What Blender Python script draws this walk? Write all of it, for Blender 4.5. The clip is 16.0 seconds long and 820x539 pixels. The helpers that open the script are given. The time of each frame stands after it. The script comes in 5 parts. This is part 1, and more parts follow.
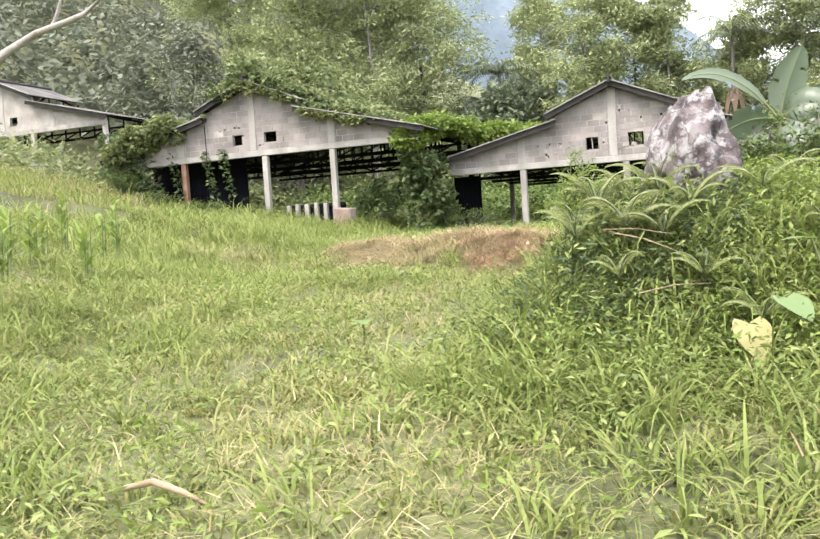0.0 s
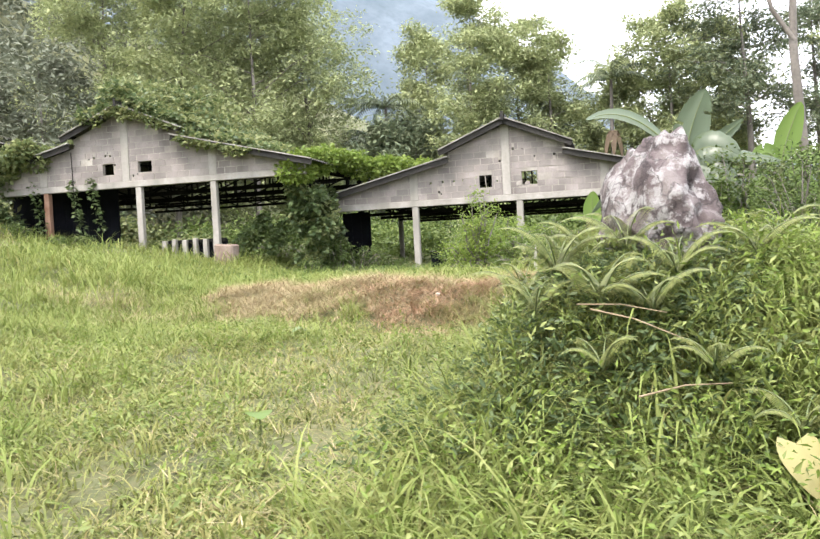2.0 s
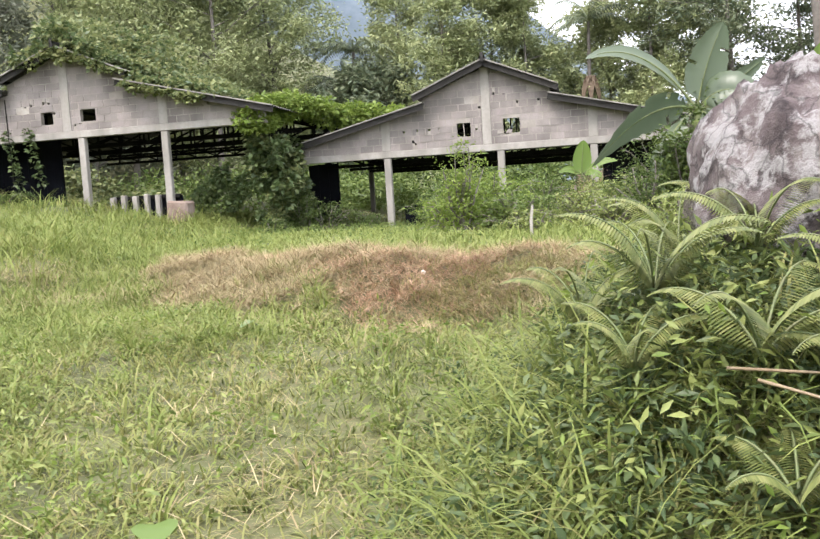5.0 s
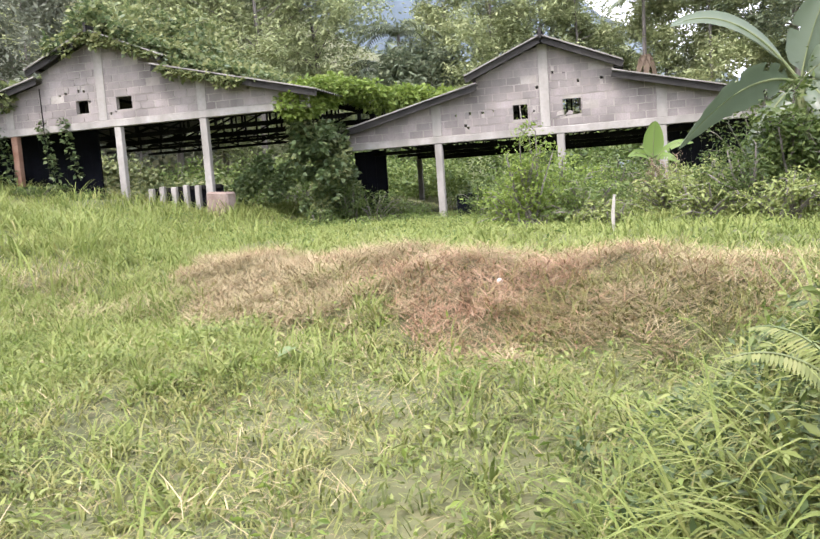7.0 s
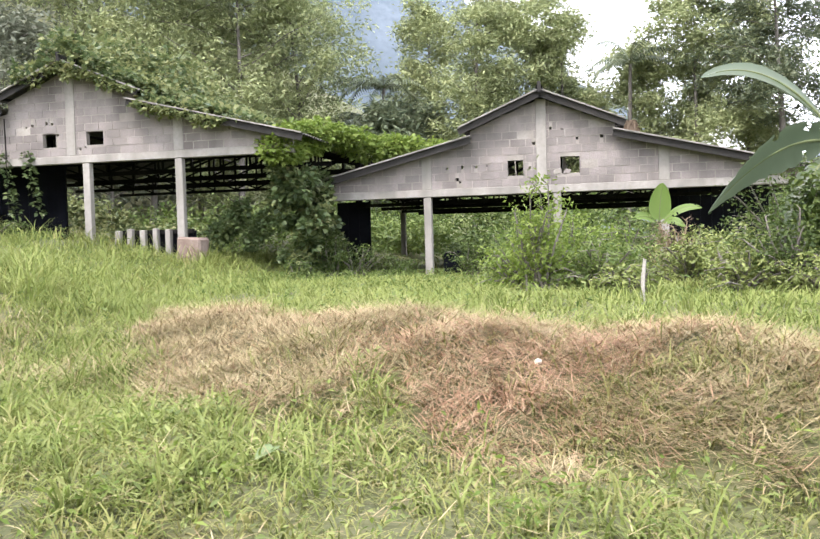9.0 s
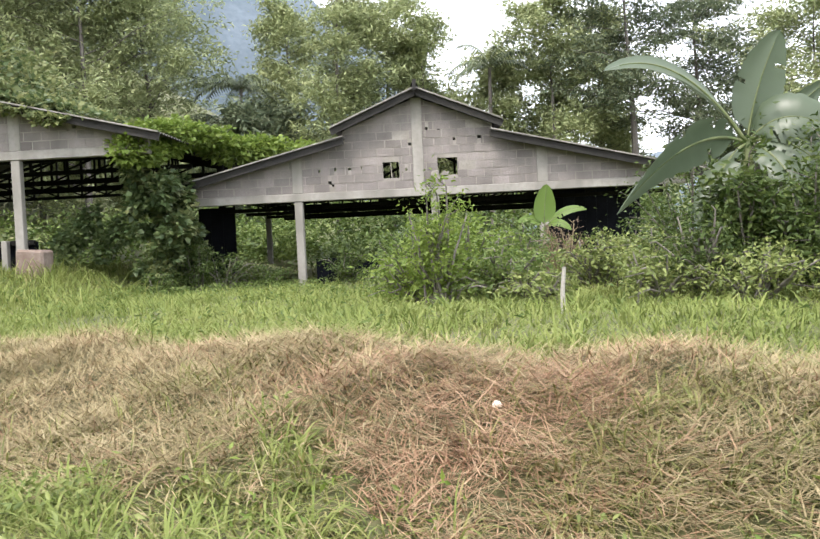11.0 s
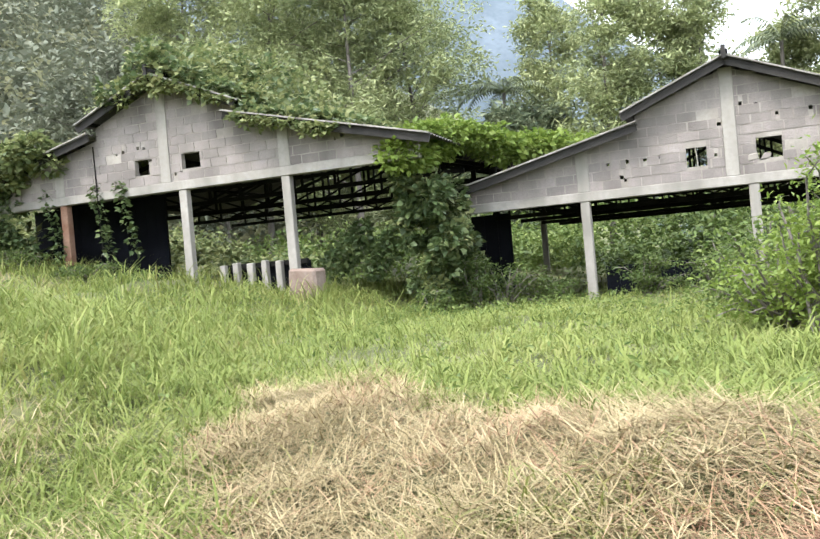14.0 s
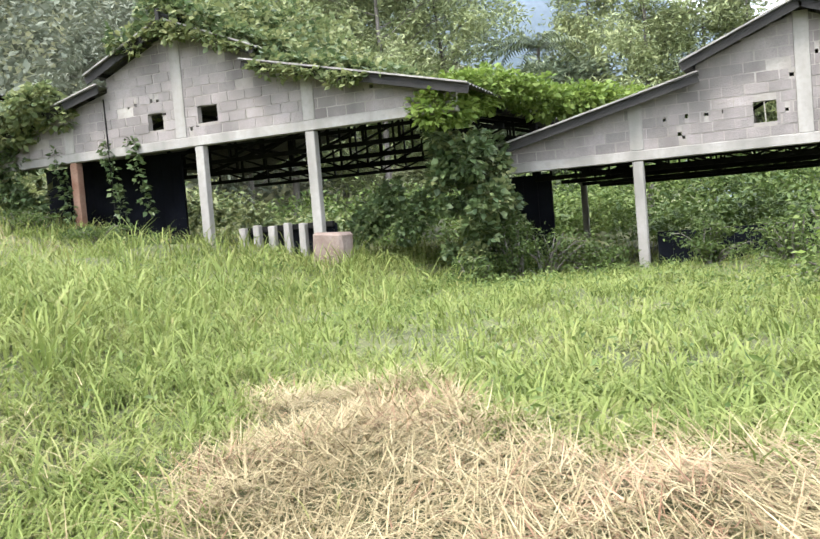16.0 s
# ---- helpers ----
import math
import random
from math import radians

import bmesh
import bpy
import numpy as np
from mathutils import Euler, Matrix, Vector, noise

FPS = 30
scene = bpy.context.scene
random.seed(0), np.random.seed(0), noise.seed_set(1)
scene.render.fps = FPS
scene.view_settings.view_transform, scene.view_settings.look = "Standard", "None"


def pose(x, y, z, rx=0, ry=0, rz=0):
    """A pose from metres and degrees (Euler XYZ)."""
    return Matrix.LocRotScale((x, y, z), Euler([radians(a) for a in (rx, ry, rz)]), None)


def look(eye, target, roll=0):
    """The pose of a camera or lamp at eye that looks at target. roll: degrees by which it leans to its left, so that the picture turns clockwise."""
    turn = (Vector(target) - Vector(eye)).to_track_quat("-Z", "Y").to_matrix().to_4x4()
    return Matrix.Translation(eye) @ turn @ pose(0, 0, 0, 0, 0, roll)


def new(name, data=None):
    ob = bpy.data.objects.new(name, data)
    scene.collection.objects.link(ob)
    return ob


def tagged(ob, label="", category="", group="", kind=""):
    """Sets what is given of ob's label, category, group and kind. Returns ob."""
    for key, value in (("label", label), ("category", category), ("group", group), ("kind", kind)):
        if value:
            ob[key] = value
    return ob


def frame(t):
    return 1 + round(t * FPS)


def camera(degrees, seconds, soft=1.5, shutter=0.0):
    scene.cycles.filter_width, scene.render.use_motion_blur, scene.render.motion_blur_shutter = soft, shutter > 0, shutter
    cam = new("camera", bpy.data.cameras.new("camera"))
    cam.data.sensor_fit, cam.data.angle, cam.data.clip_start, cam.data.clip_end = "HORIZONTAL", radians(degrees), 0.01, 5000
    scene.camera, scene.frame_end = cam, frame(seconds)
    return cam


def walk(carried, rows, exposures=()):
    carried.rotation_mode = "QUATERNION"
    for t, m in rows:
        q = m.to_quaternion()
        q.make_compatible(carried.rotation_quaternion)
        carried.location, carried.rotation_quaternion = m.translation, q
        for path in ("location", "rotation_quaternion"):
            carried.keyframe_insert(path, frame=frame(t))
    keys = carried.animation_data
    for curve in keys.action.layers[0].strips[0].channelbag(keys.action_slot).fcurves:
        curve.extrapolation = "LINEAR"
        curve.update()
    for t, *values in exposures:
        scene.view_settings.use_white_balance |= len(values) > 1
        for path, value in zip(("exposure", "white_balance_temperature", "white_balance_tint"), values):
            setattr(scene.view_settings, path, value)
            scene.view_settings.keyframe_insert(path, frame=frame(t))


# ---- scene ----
cam = camera(51.7, 16.0)
PATH = [
    (0, (0.23, 0.25, 1.607), (-0.509, 2.106, 1.502), -3.7),
    (0.5, (0.055, 0.626, 1.651), (-0.735, 2.463, 1.643), -1.1),
    (1, (-0.12, 0.913, 1.681), (-0.799, 2.793, 1.635), -3.5),
    (1.5, (-0.276, 1.171, 1.752), (-0.819, 3.093, 1.641), -3.5),
    (2, (-0.427, 1.457, 1.813), (-0.896, 3.401, 1.768), -3.1),
    (2.5, (-0.561, 1.758, 1.843), (-1.078, 3.689, 1.809), -2.8),
    (3, (-0.687, 2.083, 1.904), (-1.201, 4.014, 1.824), -4.5),
    (3.2, (-0.704, 2.217, 1.898), (-1.159, 4.162, 1.809), -4.4),
    (5.3, (-1.062, 3.632, 2.022), (-1.451, 5.586, 1.848), -3.3),
    (5.5, (-1.119, 3.766, 2.03), (-1.485, 5.727, 1.882), -3.2),
    (6, (-1.256, 4.06, 2.058), (-1.541, 6.035, 1.921), -4.4),
    (6.5, (-1.366, 4.456, 2.068), (-1.676, 6.426, 1.917), -3.3),
    (7, (-1.51, 4.849, 2.083), (-2.018, 6.773, 1.888), -4.2),
    (7.5, (-1.66, 5.194, 2.083), (-2.048, 7.154, 1.994), -4.0),
    (8, (-1.756, 5.554, 2.055), (-2.164, 7.511, 1.998), -2.9),
    (8.2, (-1.83, 5.697, 2.069), (-2.277, 7.646, 2.026), -1.6),
    (10.3, (-2.587, 6.924, 2.066), (-2.943, 8.888, 1.948), -2.1),
    (10.5, (-2.621, 7.046, 2.084), (-2.851, 9.033, 2.075), -1.6),
    (11, (-2.76, 7.353, 2.136), (-2.87, 9.349, 2.066), -2.7),
    (11.5, (-2.892, 7.718, 2.172), (-3.055, 9.71, 2.099), -1.0),
    (12, (-3.055, 8.136, 2.169), (-3.388, 10.103, 2.025), -1.4),
    (12.5, (-3.254, 8.533, 2.152), (-3.644, 10.492, 2.054), -4.1),
    (13, (-3.452, 8.985, 2.166), (-3.937, 10.923, 2.073), -3.3),
    (13.5, (-3.623, 9.42, 2.184), (-4.319, 11.29, 2.043), -1.9),
    (14, (-3.781, 9.776, 2.198), (-4.488, 11.647, 2.186), -5.1),
    (14.5, (-3.995, 10.126, 2.206), (-4.758, 11.974, 2.143), -4.0),
    (15, (-4.198, 10.525, 2.245), (-5.04, 12.337, 2.141), -4.5),
    (15.5, (-4.335, 10.819, 2.254), (-5.105, 12.664, 2.232), -4.9),
    (16, (-4.45, 11.068, 2.258), (-5.219, 12.912, 2.161), -4.7),
]
EXPOSURES = [(0, 1.89, 6500, 14), (1.5, 1.84, 6500, 14), (3, 1.74, 6450, 14), (5.5, 1.57, 6400, 17), (6.5, 1.57, 6350, 19), (7.5, 1.92, 6150, 21), (8, 1.77, 6250, 20), (10.5, 1.69, 6350, 14), (11, 1.36, 6400, 13), (11.5, 1.29, 6400, 13), (12, 1.22, 6420, 13), (12.5, 1.56, 6420, 12), (13.5, 1.69, 6300, 11), (14.5, 1.82, 6150, 11), (16, 1.84, 6080, 12)]
walk(cam, [(t, look(eye, target, roll)) for t, eye, target, roll in PATH], EXPOSURES)

# ---- light ----
world = bpy.data.worlds.new("overcast_sky")
scene.world = world
world.use_nodes = True
wn, wl = world.node_tree.nodes, world.node_tree.links
sky = wn.new("ShaderNodeTexSky")
sky.sky_type, sky.sun_disc = "NISHITA", False
sky.sun_elevation, sky.sun_rotation = radians(58), radians(200)
sky.air_density, sky.dust_density = 1.0, 4.0
cloud = wn.new("ShaderNodeMix")
cloud.data_type = "RGBA"
cloud.inputs[0].default_value = 0.72
cloud.inputs[7].default_value = (9.2, 9.5, 9.9, 1)
wl.new(sky.outputs[0], cloud.inputs[6])
wl.new(cloud.outputs[2], wn["Background"].inputs[0])
wn["Background"].inputs[1].default_value = 0.14
sun = new("sun", bpy.data.lights.new("sun", "SUN"))
sun.data.energy, sun.data.angle, sun.data.color = 1.5, radians(12), (1.0, 0.95, 0.86)
sun.matrix_world = look((-20, -34, 62), (0, 0, 0))

RNG = np.random.default_rng(7)


# ---- materials ----
def nodes_of(name):
    m = bpy.data.materials.new(name)
    m.use_nodes = True
    return m, m.node_tree.nodes, m.node_tree.links, m.node_tree.nodes["Principled BSDF"]


def ramp_of(nodes, stops):
    r = nodes.new("ShaderNodeValToRGB")
    e = r.color_ramp.elements
    while len(e) < len(stops):
        e.new(0.5)
    for k, (p, c) in enumerate(stops):
        e[k].position, e[k].color = p, (*c, 1)
    return r


def noise_of(nodes, links, scale, detail=5, coords=None, stretch=None):
    n = nodes.new("ShaderNodeTexNoise")
    n.inputs["Scale"].default_value, n.inputs["Detail"].default_value = scale, detail
    if coords is None:
        coords = nodes.new("ShaderNodeTexCoord").outputs["Object"]
    if stretch:
        mp = nodes.new("ShaderNodeMapping")
        mp.inputs["Scale"].default_value = stretch
        links.new(coords, mp.inputs["Vector"])
        coords = mp.outputs["Vector"]
    links.new(coords, n.inputs["Vector"])
    return n


def leafy(name, colours, rough=0.55, through_light=0.35, patch=0.0, spec=0.3):
    """Leaf or blade: every island takes a colour of its own, with a larger drift over the place."""
    m, n, l, b = nodes_of(name)
    geo = n.new("ShaderNodeNewGeometry")
    ramp = ramp_of(n, [(k / (len(colours) - 1), c) for k, c in enumerate(colours)])
    src = geo.outputs["Random Per Island"]
    if patch:
        big = noise_of(n, l, 0.55, 3, geo.outputs["Position"])
        mx = n.new("ShaderNodeMix")
        mx.inputs[0].default_value = patch
        st = n.new("ShaderNodeMapRange")
        st.inputs[1].default_value, st.inputs[2].default_value = 0.36, 0.66
        small = noise_of(n, l, 3.4, 2, geo.outputs["Position"])
        both = n.new("ShaderNodeMix")
        both.inputs[0].default_value = 0.55
        l.new(big.outputs[0], both.inputs[2])
        l.new(small.outputs[0], both.inputs[3])
        l.new(both.outputs[0], st.inputs[0])
        l.new(src, mx.inputs[2])
        l.new(st.outputs[0], mx.inputs[3])
        src = mx.outputs[0]
    l.new(src, ramp.inputs[0])
    l.new(ramp.outputs[0], b.inputs["Base Color"])
    b.inputs["Roughness"].default_value = rough
    b.inputs["Specular IOR Level"].default_value = spec
    t = n.new("ShaderNodeBsdfTranslucent")
    l.new(ramp.outputs[0], t.inputs["Color"])
    mix = n.new("ShaderNodeMixShader")
    mix.inputs[0].default_value = through_light
    l.new(b.outputs[0], mix.inputs[1])
    l.new(t.outputs[0], mix.inputs[2])
    l.new(mix.outputs[0], n["Material Output"].inputs["Surface"])
    return m


def surface(name, c1, c2, c3, big=1.2, fine=30.0, rough=0.85, bump=0.3, stretch=None, metal=0.0, vary=0.0, lo=0.35, hi=0.65):
    """Weathered solid surface: broad stains, fine grain, relief."""
    m, n, l, b = nodes_of(name)
    geo = n.new("ShaderNodeNewGeometry")
    pos = geo.outputs["Position"]
    a = noise_of(n, l, big, 6, pos, stretch)
    f = noise_of(n, l, fine, 8, pos)
    r1 = ramp_of(n, [(lo, c1), (hi, c2)])
    l.new(a.outputs[0], r1.inputs[0])
    r2 = ramp_of(n, [(0.42, (0, 0, 0)), (0.72, (1, 1, 1))])
    l.new(f.outputs[0], r2.inputs[0])
    mx = n.new("ShaderNodeMix")
    mx.data_type = "RGBA"
    sc = n.new("ShaderNodeMath")
    sc.operation = "MULTIPLY"
    sc.inputs[1].default_value = 0.45
    l.new(r2.outputs[0], sc.inputs[0])
    l.new(sc.outputs[0], mx.inputs[0])
    l.new(r1.outputs[0], mx.inputs[6])
    mx.inputs[7].default_value = (*c3, 1)
    out = mx.outputs[2]
    if vary:
        ob = n.new("ShaderNodeObjectInfo")
        hsv = n.new("ShaderNodeHueSaturation")
        mr = n.new("ShaderNodeMapRange")
        mr.inputs[3].default_value, mr.inputs[4].default_value = 1 - vary, 1 + vary
        l.new(ob.outputs["Random"], mr.inputs[0])
        l.new(mr.outputs[0], hsv.inputs["Value"])
        l.new(out, hsv.inputs["Color"])
        out = hsv.outputs[0]
    l.new(out, b.inputs["Base Color"])
    b.inputs["Roughness"].default_value, b.inputs["Metallic"].default_value = rough, metal
    bp = n.new("ShaderNodeBump")
    bp.inputs["Strength"].default_value, bp.inputs["Distance"].default_value = bump, 0.02
    l.new(f.outputs[0], bp.inputs["Height"])
    l.new(bp.outputs[0], b.inputs["Normal"])
    return m


GRASS = leafy("meadow_grass_blade", [(0.073, 0.096, 0.025), (0.134, 0.160, 0.043), (0.207, 0.226, 0.065), (0.288, 0.275, 0.100), (0.348, 0.293, 0.144)], patch=0.45)
TALL = leafy("tall_grass_blade", [(0.097, 0.132, 0.032), (0.162, 0.206, 0.054), (0.233, 0.270, 0.082), (0.317, 0.315, 0.129)], rough=0.65, patch=0.5, spec=0.15)
# Darker copy of the grass blade, with shade put into its colour
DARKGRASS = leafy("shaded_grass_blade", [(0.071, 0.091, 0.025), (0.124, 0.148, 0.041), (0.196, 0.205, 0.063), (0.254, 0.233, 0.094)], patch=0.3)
HAY = leafy("cut_dry_grass", [(0.123, 0.092, 0.049), (0.246, 0.196, 0.105), (0.375, 0.314, 0.177), (0.465, 0.409, 0.257)], 0.85, 0.15, 0.35, 0.15)
HAYRED = leafy("cut_brown_grass", [(0.083, 0.043, 0.024), (0.220, 0.124, 0.071), (0.407, 0.265, 0.162), (0.495, 0.367, 0.238)], 0.8, 0.15, 0.35)
WEED = leafy("weed_leaf", [(0.100, 0.137, 0.037), (0.176, 0.217, 0.062), (0.267, 0.298, 0.096)], 0.5, 0.3)
FERN = leafy("fern_leaf", [(0.105, 0.134, 0.037), (0.168, 0.190, 0.058), (0.232, 0.242, 0.089)], 0.55, 0.35)
VINE = leafy("creeper_leaf", [(0.070, 0.103, 0.043), (0.133, 0.167, 0.065), (0.210, 0.233, 0.092), (0.293, 0.290, 0.140)], 0.5, 0.35, 0.3)
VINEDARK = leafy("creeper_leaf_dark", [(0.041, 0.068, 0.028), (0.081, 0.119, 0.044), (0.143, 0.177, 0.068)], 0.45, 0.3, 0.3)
SHRUB = leafy("shrub_leaf", [(0.068, 0.112, 0.028), (0.124, 0.174, 0.043), (0.186, 0.236, 0.068)], 0.5, 0.35)
THICKET = leafy("thicket_leaf", [(0.031, 0.058, 0.016), (0.069, 0.105, 0.024), (0.127, 0.163, 0.043)], 0.55, 0.3, 0.3)
PINE = leafy("tree_needle_tuft", [(0.174, 0.213, 0.104), (0.295, 0.335, 0.157), (0.407, 0.434, 0.217)], 0.6, 0.3, 0.25)
DARKTREE = leafy("dark_tree_leaf", [(0.081, 0.109, 0.068), (0.136, 0.167, 0.096), (0.198, 0.226, 0.130)], 0.5, 0.25)
GREYWOODS = leafy("hill_woods_leaf", [(0.105, 0.123, 0.084), (0.142, 0.158, 0.109), (0.179, 0.188, 0.134)], 0.7, 0.2, 0.5)
FLATLEAF = leafy("banana_leaf", [(0.062, 0.093, 0.053), (0.093, 0.124, 0.074), (0.130, 0.161, 0.102)], 0.38, 0.3, spec=0.5)
YOUNGLEAF = leafy("young_banana_leaf", [(0.119, 0.190, 0.039), (0.149, 0.221, 0.056)], 0.4, 0.4)
YELLOW = leafy("yellowed_leaf", [(0.360, 0.322, 0.136), (0.384, 0.347, 0.161)], 0.5, 0.3)
PALELEAF = leafy("pale_green_leaf", [(0.136, 0.198, 0.074), (0.167, 0.229, 0.093)], 0.45, 0.3)
LUSH = leafy("lush_shrub_leaf", [(0.095, 0.152, 0.028), (0.166, 0.233, 0.043), (0.237, 0.294, 0.067)], 0.5, 0.4, 0.3)
FADEDLEAF = leafy("withered_leaf", [(0.07, 0.05, 0.035), (0.13, 0.095, 0.065), (0.20, 0.155, 0.11)], 0.8, 0.15)
SOIL = surface("grassy_soil", (0.05, 0.06, 0.022), (0.12, 0.125, 0.05), (0.15, 0.125, 0.06), 0.8, 14, 0.95, 0.6)
BLOCK = surface("concrete_block", (0.165, 0.147, 0.136), (0.276, 0.247, 0.233), (0.153, 0.136, 0.125), 1.6, 40, 0.92, 0.5, (1.0, 1.0, 0.5), vary=0.16)
MORTAR = surface("mortar", (0.220, 0.200, 0.177), (0.346, 0.323, 0.286), (0.206, 0.188, 0.164), 1.6, 16, 0.95, 0.5)
CONCRETE = surface("weathered_concrete", (0.209, 0.198, 0.176), (0.342, 0.322, 0.292), (0.209, 0.198, 0.173), 1.8, 11, 0.9, 0.35, (1.0, 1.0, 0.35))
ROOFING = surface("weathered_fibre_cement", (0.062, 0.059, 0.053), (0.124, 0.118, 0.108), (0.037, 0.037, 0.031), 1.1, 18, 0.9, 0.3)
VERGE = surface("dark_verge_timber", (0.012, 0.011, 0.010), (0.030, 0.027, 0.024), (0.009, 0.008, 0.007), 2.0, 30, 0.85, 0.4)
PALEEDGE = surface("bleached_sheet_edge", (0.186, 0.177, 0.158), (0.335, 0.317, 0.288), (0.093, 0.084, 0.075), 2.5, 30, 0.9, 0.3)
# Dark timber, lowered further in colour for the shade inside the sheds
BLACKWOOD = surface("dark_shaded_timber", (0.009, 0.009, 0.008), (0.022, 0.021, 0.020), (0.006, 0.006, 0.006), 2.0, 20, 0.8, 0.3)
# Near-black colour that holds the shade inside the shed bays
BAYSHADE = surface("shed_bay_shade", (0.006, 0.007, 0.011), (0.014, 0.015, 0.022), (0.005, 0.005, 0.007), 1.5, 12, 0.7, 0.3)
BRICKRED = surface("rusty_brick_render", (0.149, 0.074, 0.043), (0.223, 0.136, 0.093), (0.099, 0.050, 0.031), 2.5, 25, 0.9, 0.4)
PINKSTONE = surface("stained_trough_concrete", (0.167, 0.118, 0.093), (0.260, 0.211, 0.180), (0.118, 0.081, 0.062), 2.5, 22, 0.9, 0.4)
BARK = surface("grey_bark", (0.099, 0.087, 0.074), (0.186, 0.167, 0.149), (0.056, 0.050, 0.043), 2.0, 14, 0.9, 0.6, (1, 1, 0.3))
PALEBARK = surface("pale_bark", (0.208, 0.189, 0.164), (0.298, 0.278, 0.248), (0.124, 0.104, 0.090), 3.0, 18, 0.85, 0.5, (1, 1, 0.4))
DRYSTEM = surface("dry_stem", (0.186, 0.136, 0.081), (0.285, 0.223, 0.143), (0.124, 0.087, 0.050), 5, 40, 0.85, 0.3)
GREENSTEM = surface("green_stem", (0.081, 0.118, 0.037), (0.136, 0.161, 0.062), (0.087, 0.062, 0.031), 4, 25, 0.6, 0.2)
STAKE = surface("bleached_wood", (0.279, 0.260, 0.223), (0.384, 0.366, 0.329), (0.186, 0.161, 0.124), 4, 40, 0.85, 0.4, (1, 1, 0.2))
WHITE = surface("chalky_white", (0.72, 0.68, 0.6), (0.82, 0.79, 0.72), (0.6, 0.52, 0.42), 20, 90, 0.8, 0.3)

# Sheen lowered as well, so the painted indoor shade stays near black
for dull in (BAYSHADE, BLACKWOOD):
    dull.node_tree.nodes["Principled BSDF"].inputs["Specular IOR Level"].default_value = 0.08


def lichen_rock():
    """Brown-purple rock with crisp white lichen patches and dark seams."""
    m, n, l, b = nodes_of("lichened_rock")
    pos = n.new("ShaderNodeNewGeometry").outputs["Position"]
    base = noise_of(n, l, 7.0, 8, pos)
    r0 = ramp_of(n, [(0.35, (0.045, 0.033, 0.033)), (0.5, (0.105, 0.083, 0.082)), (0.66, (0.18, 0.155, 0.15))])
    l.new(base.outputs[0], r0.inputs[0])
    patch = noise_of(n, l, 6.5, 12, pos)
    patch.inputs["Roughness"].default_value = 0.68
    mask = ramp_of(n, [(0.50, (0, 0, 0)), (0.57, (0.85, 0.85, 0.85))])
    l.new(patch.outputs[0], mask.inputs[0])
    mx = n.new("ShaderNodeMix")
    mx.data_type = "RGBA"
    l.new(mask.outputs[0], mx.inputs[0])
    l.new(r0.outputs[0], mx.inputs[6])
    mx.inputs[7].default_value = (0.29, 0.28, 0.275, 1)
    seam = n.new("ShaderNodeTexVoronoi")
    seam.feature = "DISTANCE_TO_EDGE"
    seam.inputs["Scale"].default_value = 6.0
    warp = n.new("ShaderNodeMix")
    warp.data_type = "RGBA"
    warp.inputs[0].default_value = 0.25
    l.new(pos, warp.inputs[6])
    l.new(base.outputs["Color"], warp.inputs[7])
    l.new(warp.outputs[2], seam.inputs["Vector"])
    cut = ramp_of(n, [(0.0, (0.3, 0.3, 0.3)), (0.05, (1, 1, 1))])
    l.new(seam.outputs[0], cut.inputs[0])
    mul = n.new("ShaderNodeMix")
    mul.data_type, mul.blend_type = "RGBA", "MULTIPLY"
    mul.inputs[0].default_value = 0.8
    l.new(mx.outputs[2], mul.inputs[6])
    l.new(cut.outputs[0], mul.inputs[7])
    l.new(mul.outputs[2], b.inputs["Base Color"])
    b.inputs["Roughness"].default_value = 0.92
    bp = n.new("ShaderNodeBump")
    bp.inputs["Strength"].default_value, bp.inputs["Distance"].default_value = 1.0, 0.05
    l.new(patch.outputs[0], bp.inputs["Height"])
    l.new(bp.outputs[0], b.inputs["Normal"])
    return m


ROCK = lichen_rock()
# Distance haze is put into the hill's base colour as blue-grey
HILL = surface("haze_coloured_hill", (0.075, 0.10, 0.12), (0.125, 0.155, 0.185), (0.055, 0.08, 0.093), 0.05, 0.45, 1.0, 0.0)


# ---- building helpers ----
def obj(name, verts, faces, material, parent=None, label="", smooth=False):
    me = bpy.data.meshes.new(name)
    me.from_pydata([tuple(v) for v in verts], [], [tuple(f) for f in faces])
    me.materials.append(material)
    if smooth:
        me.polygons.foreach_set("use_smooth", [True] * len(me.polygons))
    ob = new(name, me)
    if parent:
        ob.parent = parent
    if label:
        tagged(ob, label)
    return ob


def part(name, bm, material, parent, label="", smooth=False):
    me = bpy.data.meshes.new(name)
    bm.to_mesh(me)
    bm.free()
    me.materials.append(material)
    if smooth:
        me.polygons.foreach_set("use_smooth", [True] * len(me.polygons))
    ob = new(name, me)
    ob.parent = parent
    if label:
        tagged(ob, label)
    return ob


